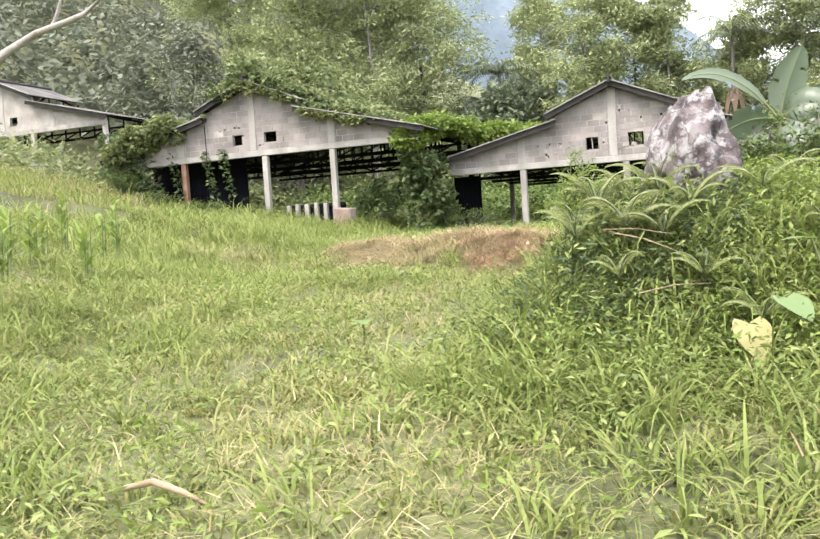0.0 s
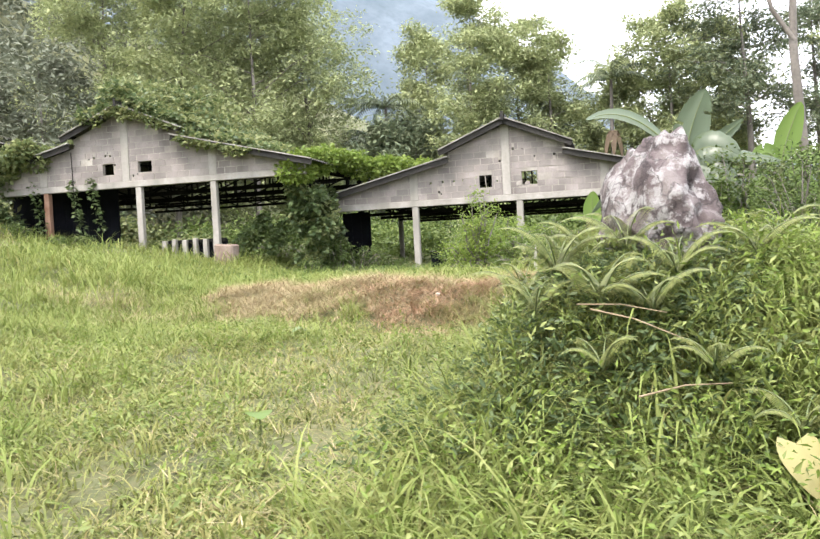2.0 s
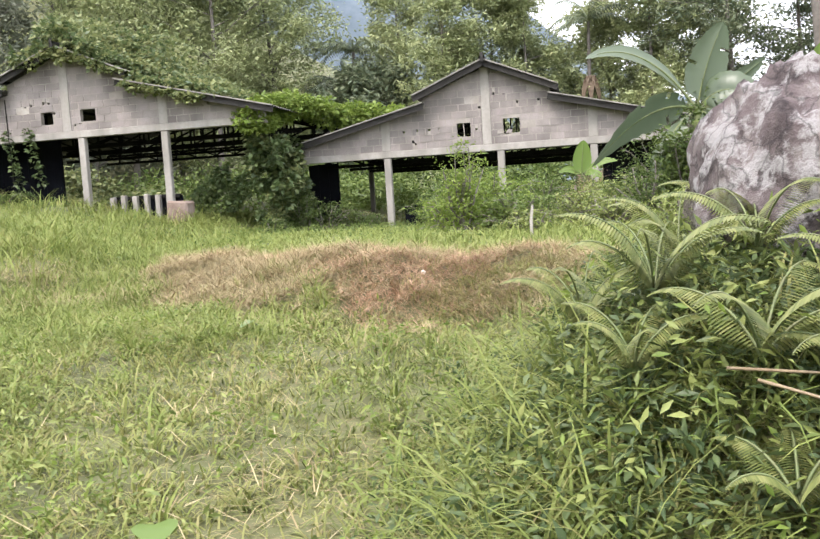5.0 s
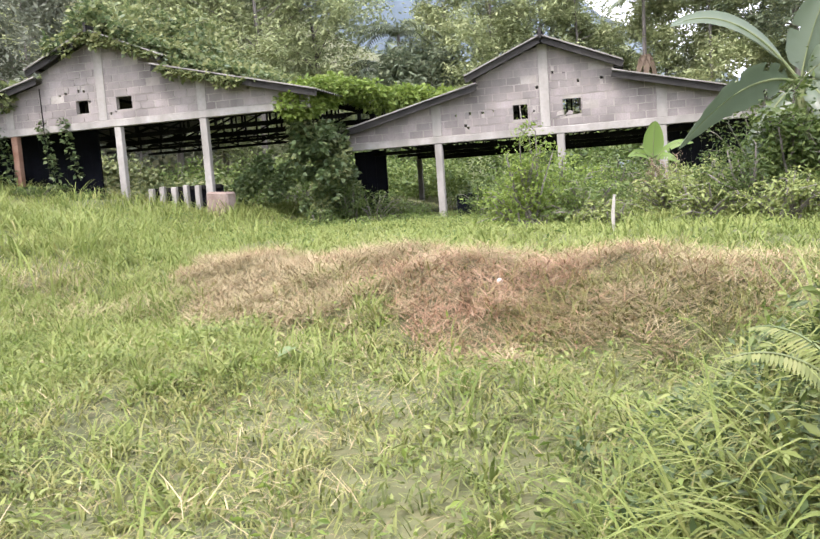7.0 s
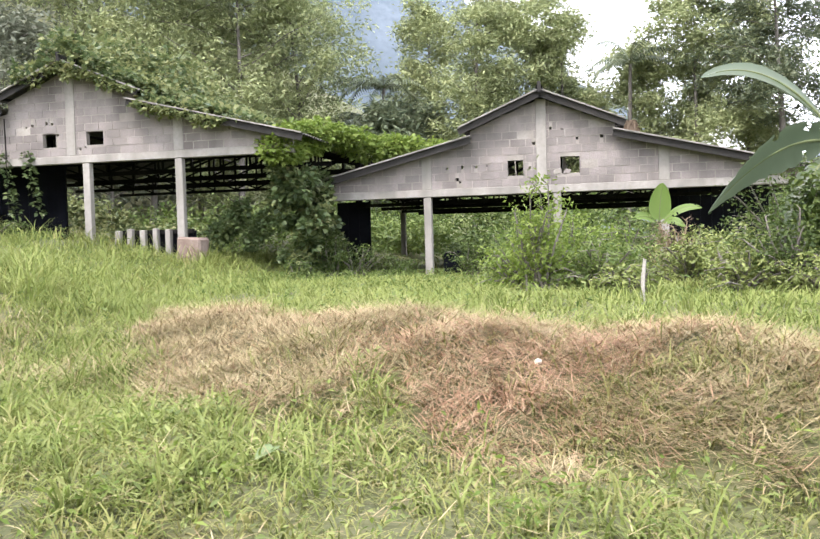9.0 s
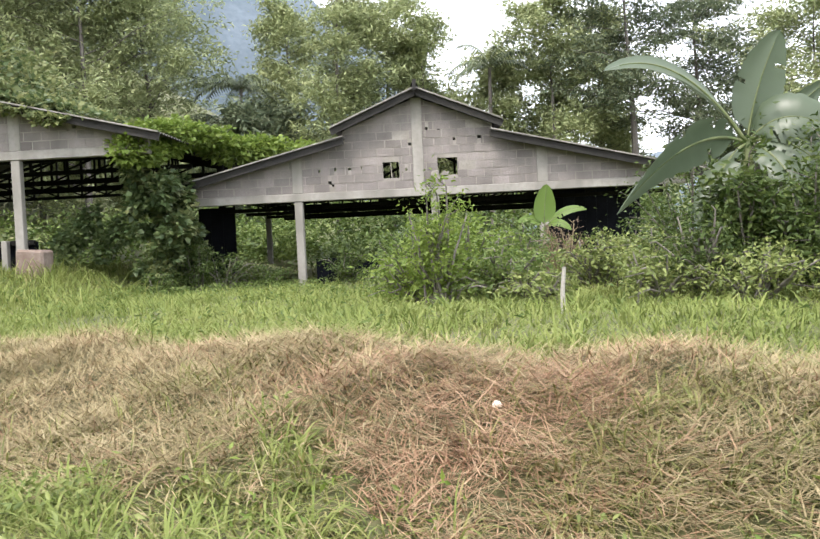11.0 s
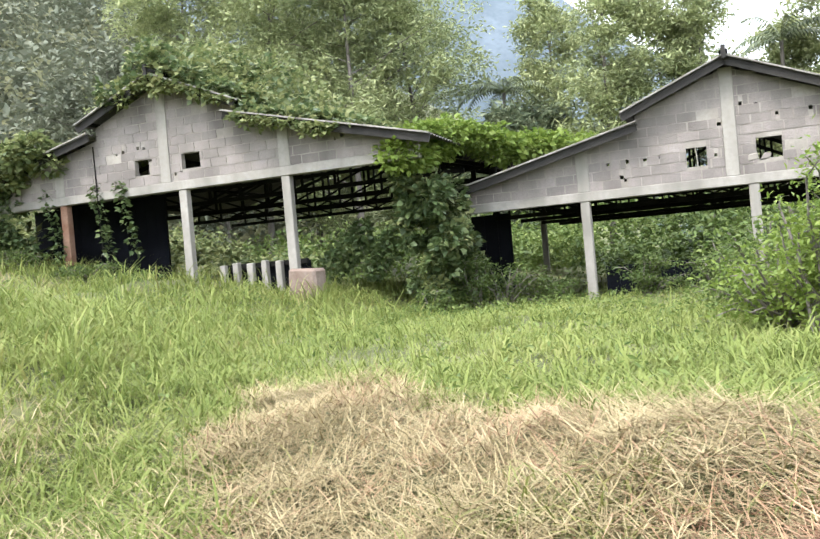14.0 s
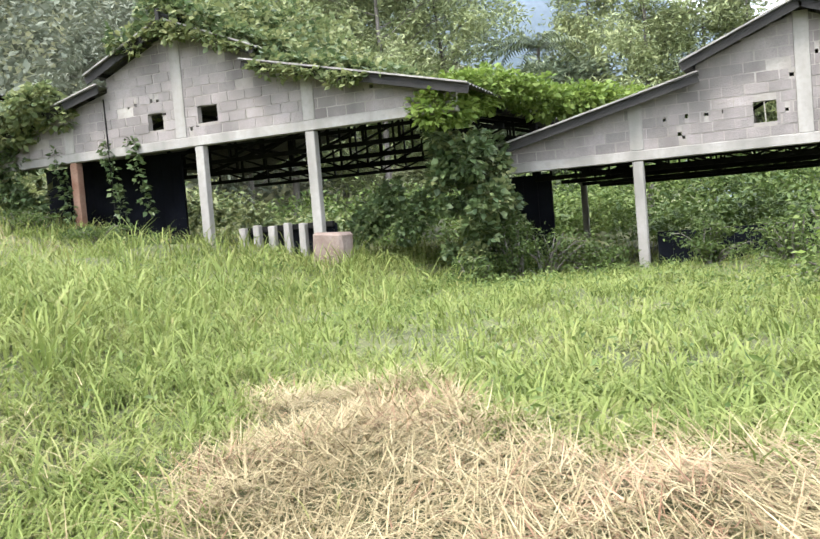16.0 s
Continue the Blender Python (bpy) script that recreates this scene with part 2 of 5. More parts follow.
def box(bm, lo, hi, bevel=0.0, jitter=0.0):
    """A box between two corners, edges rounded."""
    c = [(a + b) / 2 for a, b in zip(lo, hi)]
    s = [b - a for a, b in zip(lo, hi)]
    geom = bmesh.ops.create_cube(bm, size=1.0, matrix=Matrix.Translation(c) @ Matrix.Diagonal((*s, 1)))
    if jitter:
        for v in geom["verts"]:
            v.co += Vector([random.uniform(-jitter, jitter) for _ in range(3)])
    if bevel:
        edges = {e for v in geom["verts"] for e in v.link_edges}
        bmesh.ops.bevel(bm, geom=list(edges), offset=bevel, segments=1, affect="EDGES", profile=0.5)


def bar(bm, a, b, w, h):
    """A straight bar of cross section w x h from a to b."""
    a, b = Vector(a), Vector(b)
    d = b - a
    m = Matrix.Translation((a + b) / 2) @ d.to_track_quat("Z", "Y").to_matrix().to_4x4() @ Matrix.Diagonal((w, h, d.length, 1))
    bmesh.ops.create_cube(bm, size=1.0, matrix=m)


def joined(name, verts, faces, material, parent=None, smooth=True):
    """One mesh from arrays: verts (n,3), faces as a list of (m,k) index arrays."""
    me = bpy.data.meshes.new(name)
    loops = np.concatenate([f.ravel() for f in faces]).astype(np.int32)
    counts = np.concatenate([np.full(len(f), f.shape[1]) for f in faces]).astype(np.int32)
    me.vertices.add(len(verts))
    me.vertices.foreach_set("co", np.ascontiguousarray(verts, np.float32).ravel())
    me.loops.add(len(loops))
    me.loops.foreach_set("vertex_index", loops)
    me.polygons.add(len(counts))
    me.polygons.foreach_set("loop_start", np.concatenate([[0], np.cumsum(counts)[:-1]]).astype(np.int32))
    me.polygons.foreach_set("use_smooth", np.full(len(counts), smooth))
    me.update(calc_edges=True)
    me.validate()
    me.materials.append(material)
    ob = new(name, me)
    if parent:
        ob.parent = parent
    return ob


def blades(base, height, width, lean, bend, segs=3, turn=None):
    """Grass blades: base (n,3), height, width (n), lean: how far they lie over (0 up, 1 flat), bend: the droop of the tip."""
    n = len(base)
    ang = RNG.uniform(0, 2 * np.pi, n) if turn is None else turn
    out = np.stack([np.cos(ang), np.sin(ang), np.zeros(n)], -1)
    side = np.stack([-np.sin(ang), np.cos(ang), np.zeros(n)], -1)
    rows = []
    p = base.astype(float).copy()
    step = height / segs
    tilt = lean * 1.35
    for k in range(segs + 1):
        w = width * (1.0 - (k / segs) ** 1.6) * 0.5
        if k == segs:
            rows.append(p[:, None, :])
        else:
            rows.append(np.stack([p - side * w[:, None], p + side * w[:, None]], 1))
        d = out * np.sin(tilt)[:, None]
        d[:, 2] += np.cos(tilt)
        p = p + d * step[:, None]
        tilt = tilt + bend / segs * 1.6
    v = np.concatenate(rows, 1)
    m = v.shape[1]
    off = (np.arange(n) * m)[:, None]
    quads = np.concatenate([off + np.array([[2 * k, 2 * k + 1, 2 * k + 3, 2 * k + 2]]) for k in range(segs - 1)])
    tris = off + np.array([[2 * segs - 2, 2 * segs - 1, 2 * segs]])
    return v.reshape(-1, 3), [quads, tris]


def leaves(pos, size, aspect=0.55, up=0.35, droop=0.25, heading=None):
    """Folded pointed leaves: two triangles pairs each, at pos (n,3)."""
    n = len(pos)
    size = np.broadcast_to(size, n)
    d = RNG.normal(size=(n, 3))
    if heading is not None:
        d = d * 0.55 + heading
    d[:, 2] = d[:, 2] * 0.6 - droop
    d /= np.linalg.norm(d, axis=1)[:, None]
    nrm = RNG.normal(size=(n, 3)) * 0.6 + np.array([0, 0, 1.0]) * (0.4 + up)
    s = np.cross(d, nrm)
    s /= np.linalg.norm(s, axis=1)[:, None] + 1e-9
    nn = np.cross(s, d)
    a = pos
    b = pos + d * size[:, None]
    mid = pos + d * (size * 0.42)[:, None]
    w = s * (size * aspect * 0.5)[:, None]
    lift = nn * (size * 0.10)[:, None]
    v = np.stack([a, mid - w + lift, b, mid + w + lift], 1)
    off = (np.arange(n) * 4)[:, None]
    f = np.concatenate([off + np.array([[0, 1, 2]]), off + np.array([[0, 2, 3]])])
    return v.reshape(-1, 3), [f]


def merged(sets):
    """Several (verts, faces) into one."""
    verts, faces, off = [], [], 0
    for v, fs in sets:
        verts.append(v)
        faces += [f + off for f in fs]
        off += len(v)
    return np.concatenate(verts), faces


def tube(points, radii, sides=7):
    """A tapered tube along points, as (verts, faces)."""
    pts = np.array(points, float)
    v = []
    for k, p in enumerate(pts):
        d = pts[min(k + 1, len(pts) - 1)] - pts[max(k - 1, 0)]
        d /= np.linalg.norm(d) + 1e-9
        a = np.cross(d, [0.3, 0.9, 0.1] if abs(d[2]) > 0.5 else [0, 0, 1])
        a /= np.linalg.norm(a) + 1e-9
        b = np.cross(d, a)
        t = np.arange(sides) / sides * 2 * np.pi
        v.append(p + radii[k] * (np.cos(t)[:, None] * a + np.sin(t)[:, None] * b))
    f = []
    for k in range(len(pts) - 1):
        for s in range(sides):
            f.append((k * sides + s, k * sides + (s + 1) % sides, (k + 1) * sides + (s + 1) % sides, (k + 1) * sides + s))
    return np.concatenate(v), [np.array(f)]


def empty(name, at, label, category, group="", kind=""):
    e = new(name)
    e.location = at
    e.empty_display_size = 0.3
    return tagged(e, label, category, group, kind)


def smooth_step(a, b, x):
    t = np.clip((x - a) / (b - a), 0, 1)
    return t * t * (3 - 2 * t)


# ---- ground ----
def bank_front(x):
    return 10.75 + 0.62 * np.maximum(0, -3.6 - x) - 0.35 * np.maximum(0, x + 2.2)


def bank_back(x):
    return np.interp(x, [-30, -7.5, -6.3, -5.4, -4.3, -3.3, -1.8, 1.0, 20], [22, 15.7, 15.1, 14.6, 13.9, 13.05, 12.75, 11.4, 11.4])


def wobble(x, y):
    return (np.sin(1.7 * x + 0.6 * y) * np.sin(1.3 * y - 0.5 * x + 1.0) * 0.05 + np.sin(4.1 * x + 1.3) * np.sin(3.7 * y + 0.4 * x) * 0.025
            + np.sin(0.61 * x - 0.37 * y + 2.0) * 0.05)


def ground(x, y):
    """Height of the soil."""
    x, y = np.asarray(x, float), np.asarray(y, float)
    u, s = 0.94 * x + 0.342 * y, -0.342 * x + 0.94 * y
    h = np.interp(s, [-60, -8, 0, 2, 4, 8, 11], [-3, -0.3, 0.22, 0.48, 0.62, 0.76, 0.84])
    t = np.clip((y - bank_front(x)) / (bank_back(x) - bank_front(x)), 0, 1)
    h = h + 0.44 * t * (2 - t)
    h = h - 0.20 * smooth_step(17, 27, y) * smooth_step(-11.5, -8.5, x)
    d = np.maximum(0, -u - 2.5)
    h = h + 0.22 * d + 0.003 * d * d * (d < 40) + (d >= 40) * (4.8 + 0.05 * (d - 40))
    h = h + 0.35 * smooth_step(20, 25, y) * smooth_step(-9, -11.5, x) * smooth_step(-40, -18, x)
    h = h + 0.86 * np.exp(-((x - 0.05) / 1.35) ** 4 - ((y - 7.2) / 1.7) ** 4)
    h = h + 30.0 * smooth_step(58, 150, y - 0.35 * x) * smooth_step(-14, -55, x)
    far = np.hypot(x + 3, y - 12)
    return h + wobble(x, y) * np.clip(1.5 - far / 60, 0, 1)


def fine_axis(lo, a, b, hi, step):
    mid = np.arange(a, b + 1e-6, step)
    g = step * 1.35 ** np.arange(1, 30)
    left, right = a - np.cumsum(g), b + np.cumsum(g)
    return np.concatenate([[lo], left[left > lo][::-1], mid, right[right < hi], [hi]])


gx, gy = fine_axis(-700, -14, 6, 700, 0.2), fine_axis(-500, -3, 32, 900, 0.2)
GX, GY = np.meshgrid(gx, gy)
gv = np.stack([GX, GY, ground(GX, GY)], -1).reshape(-1, 3)
ii = np.arange(len(gx) * len(gy)).reshape(len(gy), len(gx))
gf = np.stack([ii[:-1, :-1], ii[:-1, 1:], ii[1:, 1:], ii[1:, :-1]], -1).reshape(-1, 4)
tagged(joined("ground", gv, [gf], SOIL), "uneven grassy soil rising towards abandoned sheds", "ground", kind="structure")


def scatter(n, x0, x1, y0, y1, keep):
    """n random ground points in a rectangle, thinned by keep(x, y) in 0..1."""
    x, y = RNG.uniform(x0, x1, n), RNG.uniform(y0, y1, n)
    k = RNG.random(n) < keep(x, y)
    x, y = x[k], y[k]
    return np.stack([x, y, ground(x, y) - 0.01], -1)


def hay_zone(x, y):
    """How far a place lies in the mown, dried strip on the bank."""
    t = (y - bank_front(x)) / (bank_back(x) - bank_front(x))
    edge = 0.16 * np.sin(2.3 * x + 0.7) + 0.10 * np.sin(5.1 * x + 2 * y)
    xl = np.interp(y, [11, 12, 13, 14, 16], [-4.6, -5.5, -6.2, -6.75, -7.7]) + 0.12 * np.sin(3 * y)
    left = smooth_step(-0.25, 0.25, x - xl)
    edge = edge + 0.12 * np.sin(9.7 * x - 3.1 * y) * np.sin(7.9 * y + 2.2 * x)
    return smooth_step(-0.05, 0.18, t + edge) * smooth_step(1.2, 1.02, t + edge * 0.6) * left * smooth_step(0.2, -0.9, x)


def mound_zone(x, y):
    return np.exp(-((x - 0.1) / 1.55) ** 4 - ((y - 6.7) / 2.3) ** 4)


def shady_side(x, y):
    """The side of the mound that faces the trodden strip; darker plants carry its shade."""
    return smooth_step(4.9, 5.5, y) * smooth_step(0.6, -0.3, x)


def path_zone(x, y):
    """Trodden strip along which one walks."""
    cx = 0.15 - 0.365 * y
    return np.exp(-((x - cx) / 0.45) ** 2) * smooth_step(12, 10, y)


def clump(x, y, f=1.0, ph=0.0):
    v = np.sin(f * 3.1 * x + ph) * np.sin(f * 2.7 * y + 1.3 * ph) + 0.6 * np.sin(f * 6.3 * x - 2 * f * y + ph) * np.sin(f * 5.7 * y + f * 1.5 * x)
    return np.clip(0.5 + 0.45 * v, 0, 1)


# ---- sheds ----
def clipped_block(x0, x1, z0, z1, top, breaks):
    """Outline of a block cut by the roof line, or None."""
    xs = sorted({x0, x1, *[b for b in breaks if x0 < b < x1]})
    tops = [min(z1, top(x)) for x in xs]
    if max(tops) - z0 < 0.05:
        return None
    tops = [max(t, z0 + 0.004) for t in tops]
    return [(x0, z0), (x1, z0)] + [(x, t) for x, t in reversed(list(zip(xs, tops)))]


def prism(bm, outline, y0, y1):
    """A flat plate with an outline in x, z between two depths."""
    a = [bm.verts.new((x, y0, z)) for x, z in outline]
    b = [bm.verts.new((x, y1, z)) for x, z in outline]
    n = len(a)
    bm.faces.new(a)
    bm.faces.new(b[::-1])
    for k in range(n):
        bm.faces.new((a[k], b[k], b[(k + 1) % n], a[(k + 1) % n]))


def corrugated(x0, z0, x1, z1, ya, yb, lap, thick=0.012):
    """Corrugated sheeting between two eave lines, waves running across the depth."""
    ys = np.arange(ya, yb, 0.045)
    w = 0.022 * np.sin(ys * 2 * np.pi / 0.18)
    rows = np.linspace(0, 1, 5)
    v = []
    for sgn in (0, 1):
        for r in rows:
            x, z = x0 + (x1 - x0) * r, z0 + (z1 - z0) * r
            v.append(np.stack([np.full(len(ys), x), ys, z + w - sgn * thick + 0.012 * np.sin(3 * r + 0.8 * ys)], -1))
    v = np.concatenate(v)
    n, f = len(ys), []
    i = np.arange(n - 1)
    for sgn in (0, 1):
        for r in range(4):
            a = (sgn * 5 + r) * n + i
            f.append(np.stack([a, a + 1, a + n + 1, a + n], -1))
    for r in (0, 4):
        a, b = r * n + i, (5 + r) * n + i
        f.append(np.stack([a, a + 1, b + 1, b], -1))
    for e in (0, n - 1):
        k = np.arange(4) * n + e
        f.append(np.stack([k, k + n, k + n + 5 * n, k + 5 * n], -1))
    return v, f


def shed(place, base, length, label, windows, holes, truss_from=1, posts=(), left_cut=-6.0, right_end=6.0):
    """An open cattle shed: gable wall of blocks over a tie beam on posts, stepped roof, trusses to the back.
    Local: x along the gable from the ridge, y into the depth, z from the tie beam's underside; base: the floor's height below it."""
    house = empty("cattle_shed", place, label, "shed", "row of open sheds")
    ridge, step, shoulder, low = 2.40, 1.83, 1.44, 0.40

    def top(x):
        a = abs(x)
        if a < step:
            return ridge - 0.40 * a
        return shoulder - 0.06 - (shoulder - low) * (a - step) / (6.0 - step)

    breaks = (-step, -step + 1e-4, 0.0, step - 1e-4, step)
    # plastered core of the gable wall, in strips round the windows
    bm = bmesh.new()
    openings = list(windows) + [(hx - 0.03, hx + 0.028 + 0.02 * (k % 2), hz - 0.03, hz + 0.03 + 0.01 * (k % 3)) for k, (hx, hz) in enumerate(holes)]
    cuts = sorted({left_cut, right_end, -step, step, 0.0, *[c for w in openings for c in (w[0], w[1])]})
    for a, b in zip(cuts, cuts[1:]):
        mid = (a + b) / 2
        e = 1e-4
        spans, low_z = [], 0.2
        for w in sorted(openings, key=lambda q: q[2]):
            if w[0] <= mid <= w[1] and w[2] > low_z:
                spans.append((low_z, w[2]))
                low_z = w[3]
        spans.append((low_z, None))
        for lo, hi in spans:
            ta, tb = (top(a + e), top(b - e)) if hi is None else (hi, hi)
            if max(ta, tb) > lo:
                prism(bm, [(a, lo), (b, lo), (b, max(tb, lo + 0.002)), (a, max(ta, lo + 0.002))], 0.0, 0.13)
    bmesh.ops.remove_doubles(bm, verts=bm.verts, dist=0.0006)
    part("gable_wall", bm, MORTAR, house, "grey block gable wall with small window holes")
    wall = house.children[-1]
    # tie beam, pilasters, posts
    bm = bmesh.new()
    box(bm, (left_cut, -0.035, 0.0), (right_end, 0.165, 0.198), 0.012)
    part("tie_beam", bm, CONCRETE, house, "cast concrete tie beam")
    for px in (-3.0, 0.0, 3.0):
        if px < left_cut:
            continue
        bm = bmesh.new()
        box(bm, (px - 0.13, -0.03, 0.2), (px + 0.13, 0.16, top(px) - 0.01), 0.01)
        part("pilaster", bm, CONCRETE, house)
    for px, hide, mat_, dx in posts:
        bm = bmesh.new()
        box(bm, (px - 0.10, -0.02, -base - 0.4), (px + 0.10, 0.16, -0.002), 0.015, 0.004)
        part("post", bm, mat_, house)
    for k in range(2, int(length // 3) + 1, 2):
        for px in (5.9,):
            if px < left_cut:
                continue
            bm = bmesh.new()
            box(bm, (px - 0.09, 3.0 * k - 0.09, -base - 0.4), (px + 0.09, 3.0 * k + 0.09, 0.4 if abs(px) > 4 else 1.1), 0.012)
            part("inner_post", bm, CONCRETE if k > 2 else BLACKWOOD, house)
    # roof sheets in four slopes, verge boards, ridge cap
    over = -0.38
    slopes = [("upper_roof", 0.0, ridge + 0.18, step + 0.25, shoulder + 0.28), ("lower_roof", step - 0.05, shoulder + 0.06, None, None)]
    for side in (-1, 1):
        for nm, xa, za, xb, zb in slopes:
            if xb is None:
                xb = 0.35 + (right_end if side > 0 else -left_cut)
                zb = za - (xb - xa) * (za - low) / (6.35 - xa)
            v, f = corrugated(side * xa, za, side * xb, zb, over, length, 0)
            joined(nm, v, f, ROOFING, house, False)
            tagged(house.children[-1], "weathered corrugated sheeting")
            bm = bmesh.new()
            bar(bm, (side * xa, over + 0.05, za - 0.095), (side * xb, over + 0.05, zb - 0.095), 0.03, 0.17)
            part("verge_board", bm, VERGE, house)
            bm = bmesh.new()
            bar(bm, (side * xa, over - 0.012, za + 0.012), (side * xb, over - 0.012, zb + 0.012), 0.05, 0.03)
            part("sheet_edge", bm, PALEEDGE, house)
            for r in (0.12, 0.5, 0.9):
                bm = bmesh.new()
                x, z = side * (xa + (xb - xa) * r), za + (zb - za) * r
                bar(bm, (x, over + 0.06, z - 0.06), (x, length - 0.1, z - 0.06), 0.06, 0.08)
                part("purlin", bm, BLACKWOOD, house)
    v, f = tube([(0, over - 0.06, ridge + 0.22), (0, length, ridge + 0.22)], [0.085, 0.085], 10)
    joined("ridge_cap", v, f, VERGE, house)
    bm = bmesh.new()
    bar(bm, (0, over - 0.06, ridge + 0.10), (0, over - 0.06, ridge + 0.36), 0.09, 0.05)
    part("ridge_finial", bm, VERGE, house)
    # trusses
    for k in range(truss_from, int(length // 3) + 1):
        y = 3.0 * k
        bm = bmesh.new()
        bar(bm, (left_cut, y, -0.03), (right_end, y, -0.03), 0.10, 0.10)
        bar(bm, (left_cut + 0.2, y, 0.30), (right_end - 0.2, y, 0.30), 0.06, 0.08)
        for x in np.arange(-5.4, 5.5, 0.9):
            if x > left_cut:
                bar(bm, (x, y, 0), (x, y, top(x) - 0.05), 0.05, 0.07)
                bar(bm, (x, y, 0.36), (x + 0.9 * (1 if x < 0 else -1), y, 0.02), 0.035, 0.05)
        for s in (-1, 1):
            bar(bm, (0, y, ridge - 0.05), (s * step, y, shoulder), 0.06, 0.1)
            end = right_end if s > 0 else left_cut
            bar(bm, (s * step, y, shoulder - 0.08), (end, y, top(end) - 0.06), 0.06, 0.1)
        part("roof_truss", bm, BLACKWOOD, house, "dark lattice roof truss, indoor shade put into its colour")
    return house, wall, top


def lay_blocks(wall, top, windows, holes, left_cut=-6.0, right_end=6.0):
    """Blocks of the gable, each a piece of its own, proud of the mortar."""
    rows = 11
    cache = {}
    for r in range(rows):
        z0 = 0.206 + 0.2 * r
        x = -6.2 + (0.2 if r % 2 else 0.0)
        while x < right_end:
            jog = random.uniform(-0.008, 0.008)
            x0, x1 = max(x + 0.011 + jog, left_cut), min(x + 0.388 + jog, right_end - 0.005)
            z1 = z0 + 0.184
            x += 0.4
            if x1 - x0 < 0.05:
                continue
            pieces = [(x0, x1)]
            for px in (-3.0, 0.0, 3.0):
                pieces = [q for a, b in pieces for q in ((a, min(b, px - 0.135)), (max(a, px + 0.135), b)) if q[1] - q[0] > 0.03]
            for w in windows:
                if z1 > w[2] + 0.02 and z0 < w[3] - 0.02:
                    pieces = [q for a, b in pieces for q in ((a, min(b, w[0])), (max(a, w[1]), b)) if q[1] - q[0] > 0.03]
            for a, b in pieces:
                if any(a < hx < b and z0 < hz < z1 for hx, hz in holes):
                    hx = [hx for hx, hz in holes if a < hx < b and z0 < hz < z1][0]
                    sub = [(a, hx - 0.035), (hx + 0.05, b)]
                else:
                    sub = [(a, b)]
                for a2, b2 in sub:
                    if b2 - a2 < 0.03:
                        continue
                    o = clipped_block(a2, b2, z0, z1, lambda q: top(q) - 0.02, (-1.83, 0.0, 1.83))
                    if o is None:
                        continue
                    if random.random() < 0.025:
                        continue
                    proud = 0.004 + 0.010 * random.random()
                    if len(o) == 4 and abs(o[2][1] - z1) < 1e-6 and abs(o[3][1] - z1) < 1e-6 and b2 - a2 > 0.1:
                        key = (round(b2 - a2, 2), round(proud, 3))
                        if key not in cache:
                            bm = bmesh.new()
                            w = key[0]
                            prism(bm, [(0.0, 0.004), (w * 0.5, 0.0), (w, 0.006), (w - 0.004, 0.182), (w * 0.45, 0.184), (0.005, 0.179)], -key[1], 0.02)
                            me = bpy.data.meshes.new("block")
                            bm.to_mesh(me)
                            bm.free()
                            me.materials.append(BLOCK)
                            cache[key] = me
                        ob = new("block", cache[key])
                        ob.location = (a2, 0, z0)
                        ob.rotation_euler = (0, random.uniform(-0.012, 0.012), random.uniform(-0.01, 0.01))
                    else:
                        bm = bmesh.new()
                        prism(bm, [(px - a2, pz - z0) for px, pz in o], -proud, 0.02)
                        me = bpy.data.meshes.new("block")
                        bm.to_mesh(me)
                        bm.free()
                        me.materials.append(BLOCK)
                        ob = new("block", me)
                        ob.location = (a2, 0, z0)
                    ob.parent = wall


def partition(house, name, lo, hi, material, label=""):
    """Screen added for dark bays: a rail with planks standing side by side."""
    along = 0 if hi[0] - lo[0] > hi[1] - lo[1] else 1
    a, b = list(lo), list(hi)
    a[2] = hi[2] - 0.1
    a[1 - along] += 0.03
    b[1 - along] += 0.03
    bm = bmesh.new()
    box(bm, a, b, 0.01)
    wall = part(name, bm, material, house, label)
    n = max(2, int((hi[along] - lo[along]) / 0.3))
    for k in range(n):
        a, b = list(lo), list(hi)
        a[along] = lo[along] + (hi[along] - lo[along]) * k / n + 0.003
        b[along] = lo[along] + (hi[along] - lo[along]) * (k + 1) / n - 0.003
        a[1 - along] += 0.01 * random.random()
        b[2] -= 0.02 * random.random()
        bm = bmesh.new()
        box(bm, a, b)
        part("plank", bm, material, wall)
    return wall


# shed behind the stake, nearly free of creepers
YB, ZB = 28.12, 3.20
WIN_B = [(-0.87, -0.47, 0.47, 0.86), (0.47, 0.95, 0.48, 0.90)]
HOLES_B = [(-2.45, 0.73), (-2.3, 0.74), (-2.05, 0.74), (-1.7, 0.74), (-1.42, 0.75), (-2.2, 0.42), (-2.12, 0.36), (-0.2, 1.27), (0.24, 1.62), (0.52, 1.6), (0.9, 1.34), (1.5, 1.36), (-0.3, 0.66)]
shed_b, wall_b, top_b = shed((-3.58, YB, ZB), ZB - 0.95, 12.0, "grey block cattle shed with stepped roof, abandoned and open fronted", WIN_B, HOLES_B,
                             posts=[(-3.0, 0, CONCRETE, 0), (0.37, 0, CONCRETE, 0), (3.0, 0, CONCRETE, 0)], left_cut=-5.8, right_end=6.6)
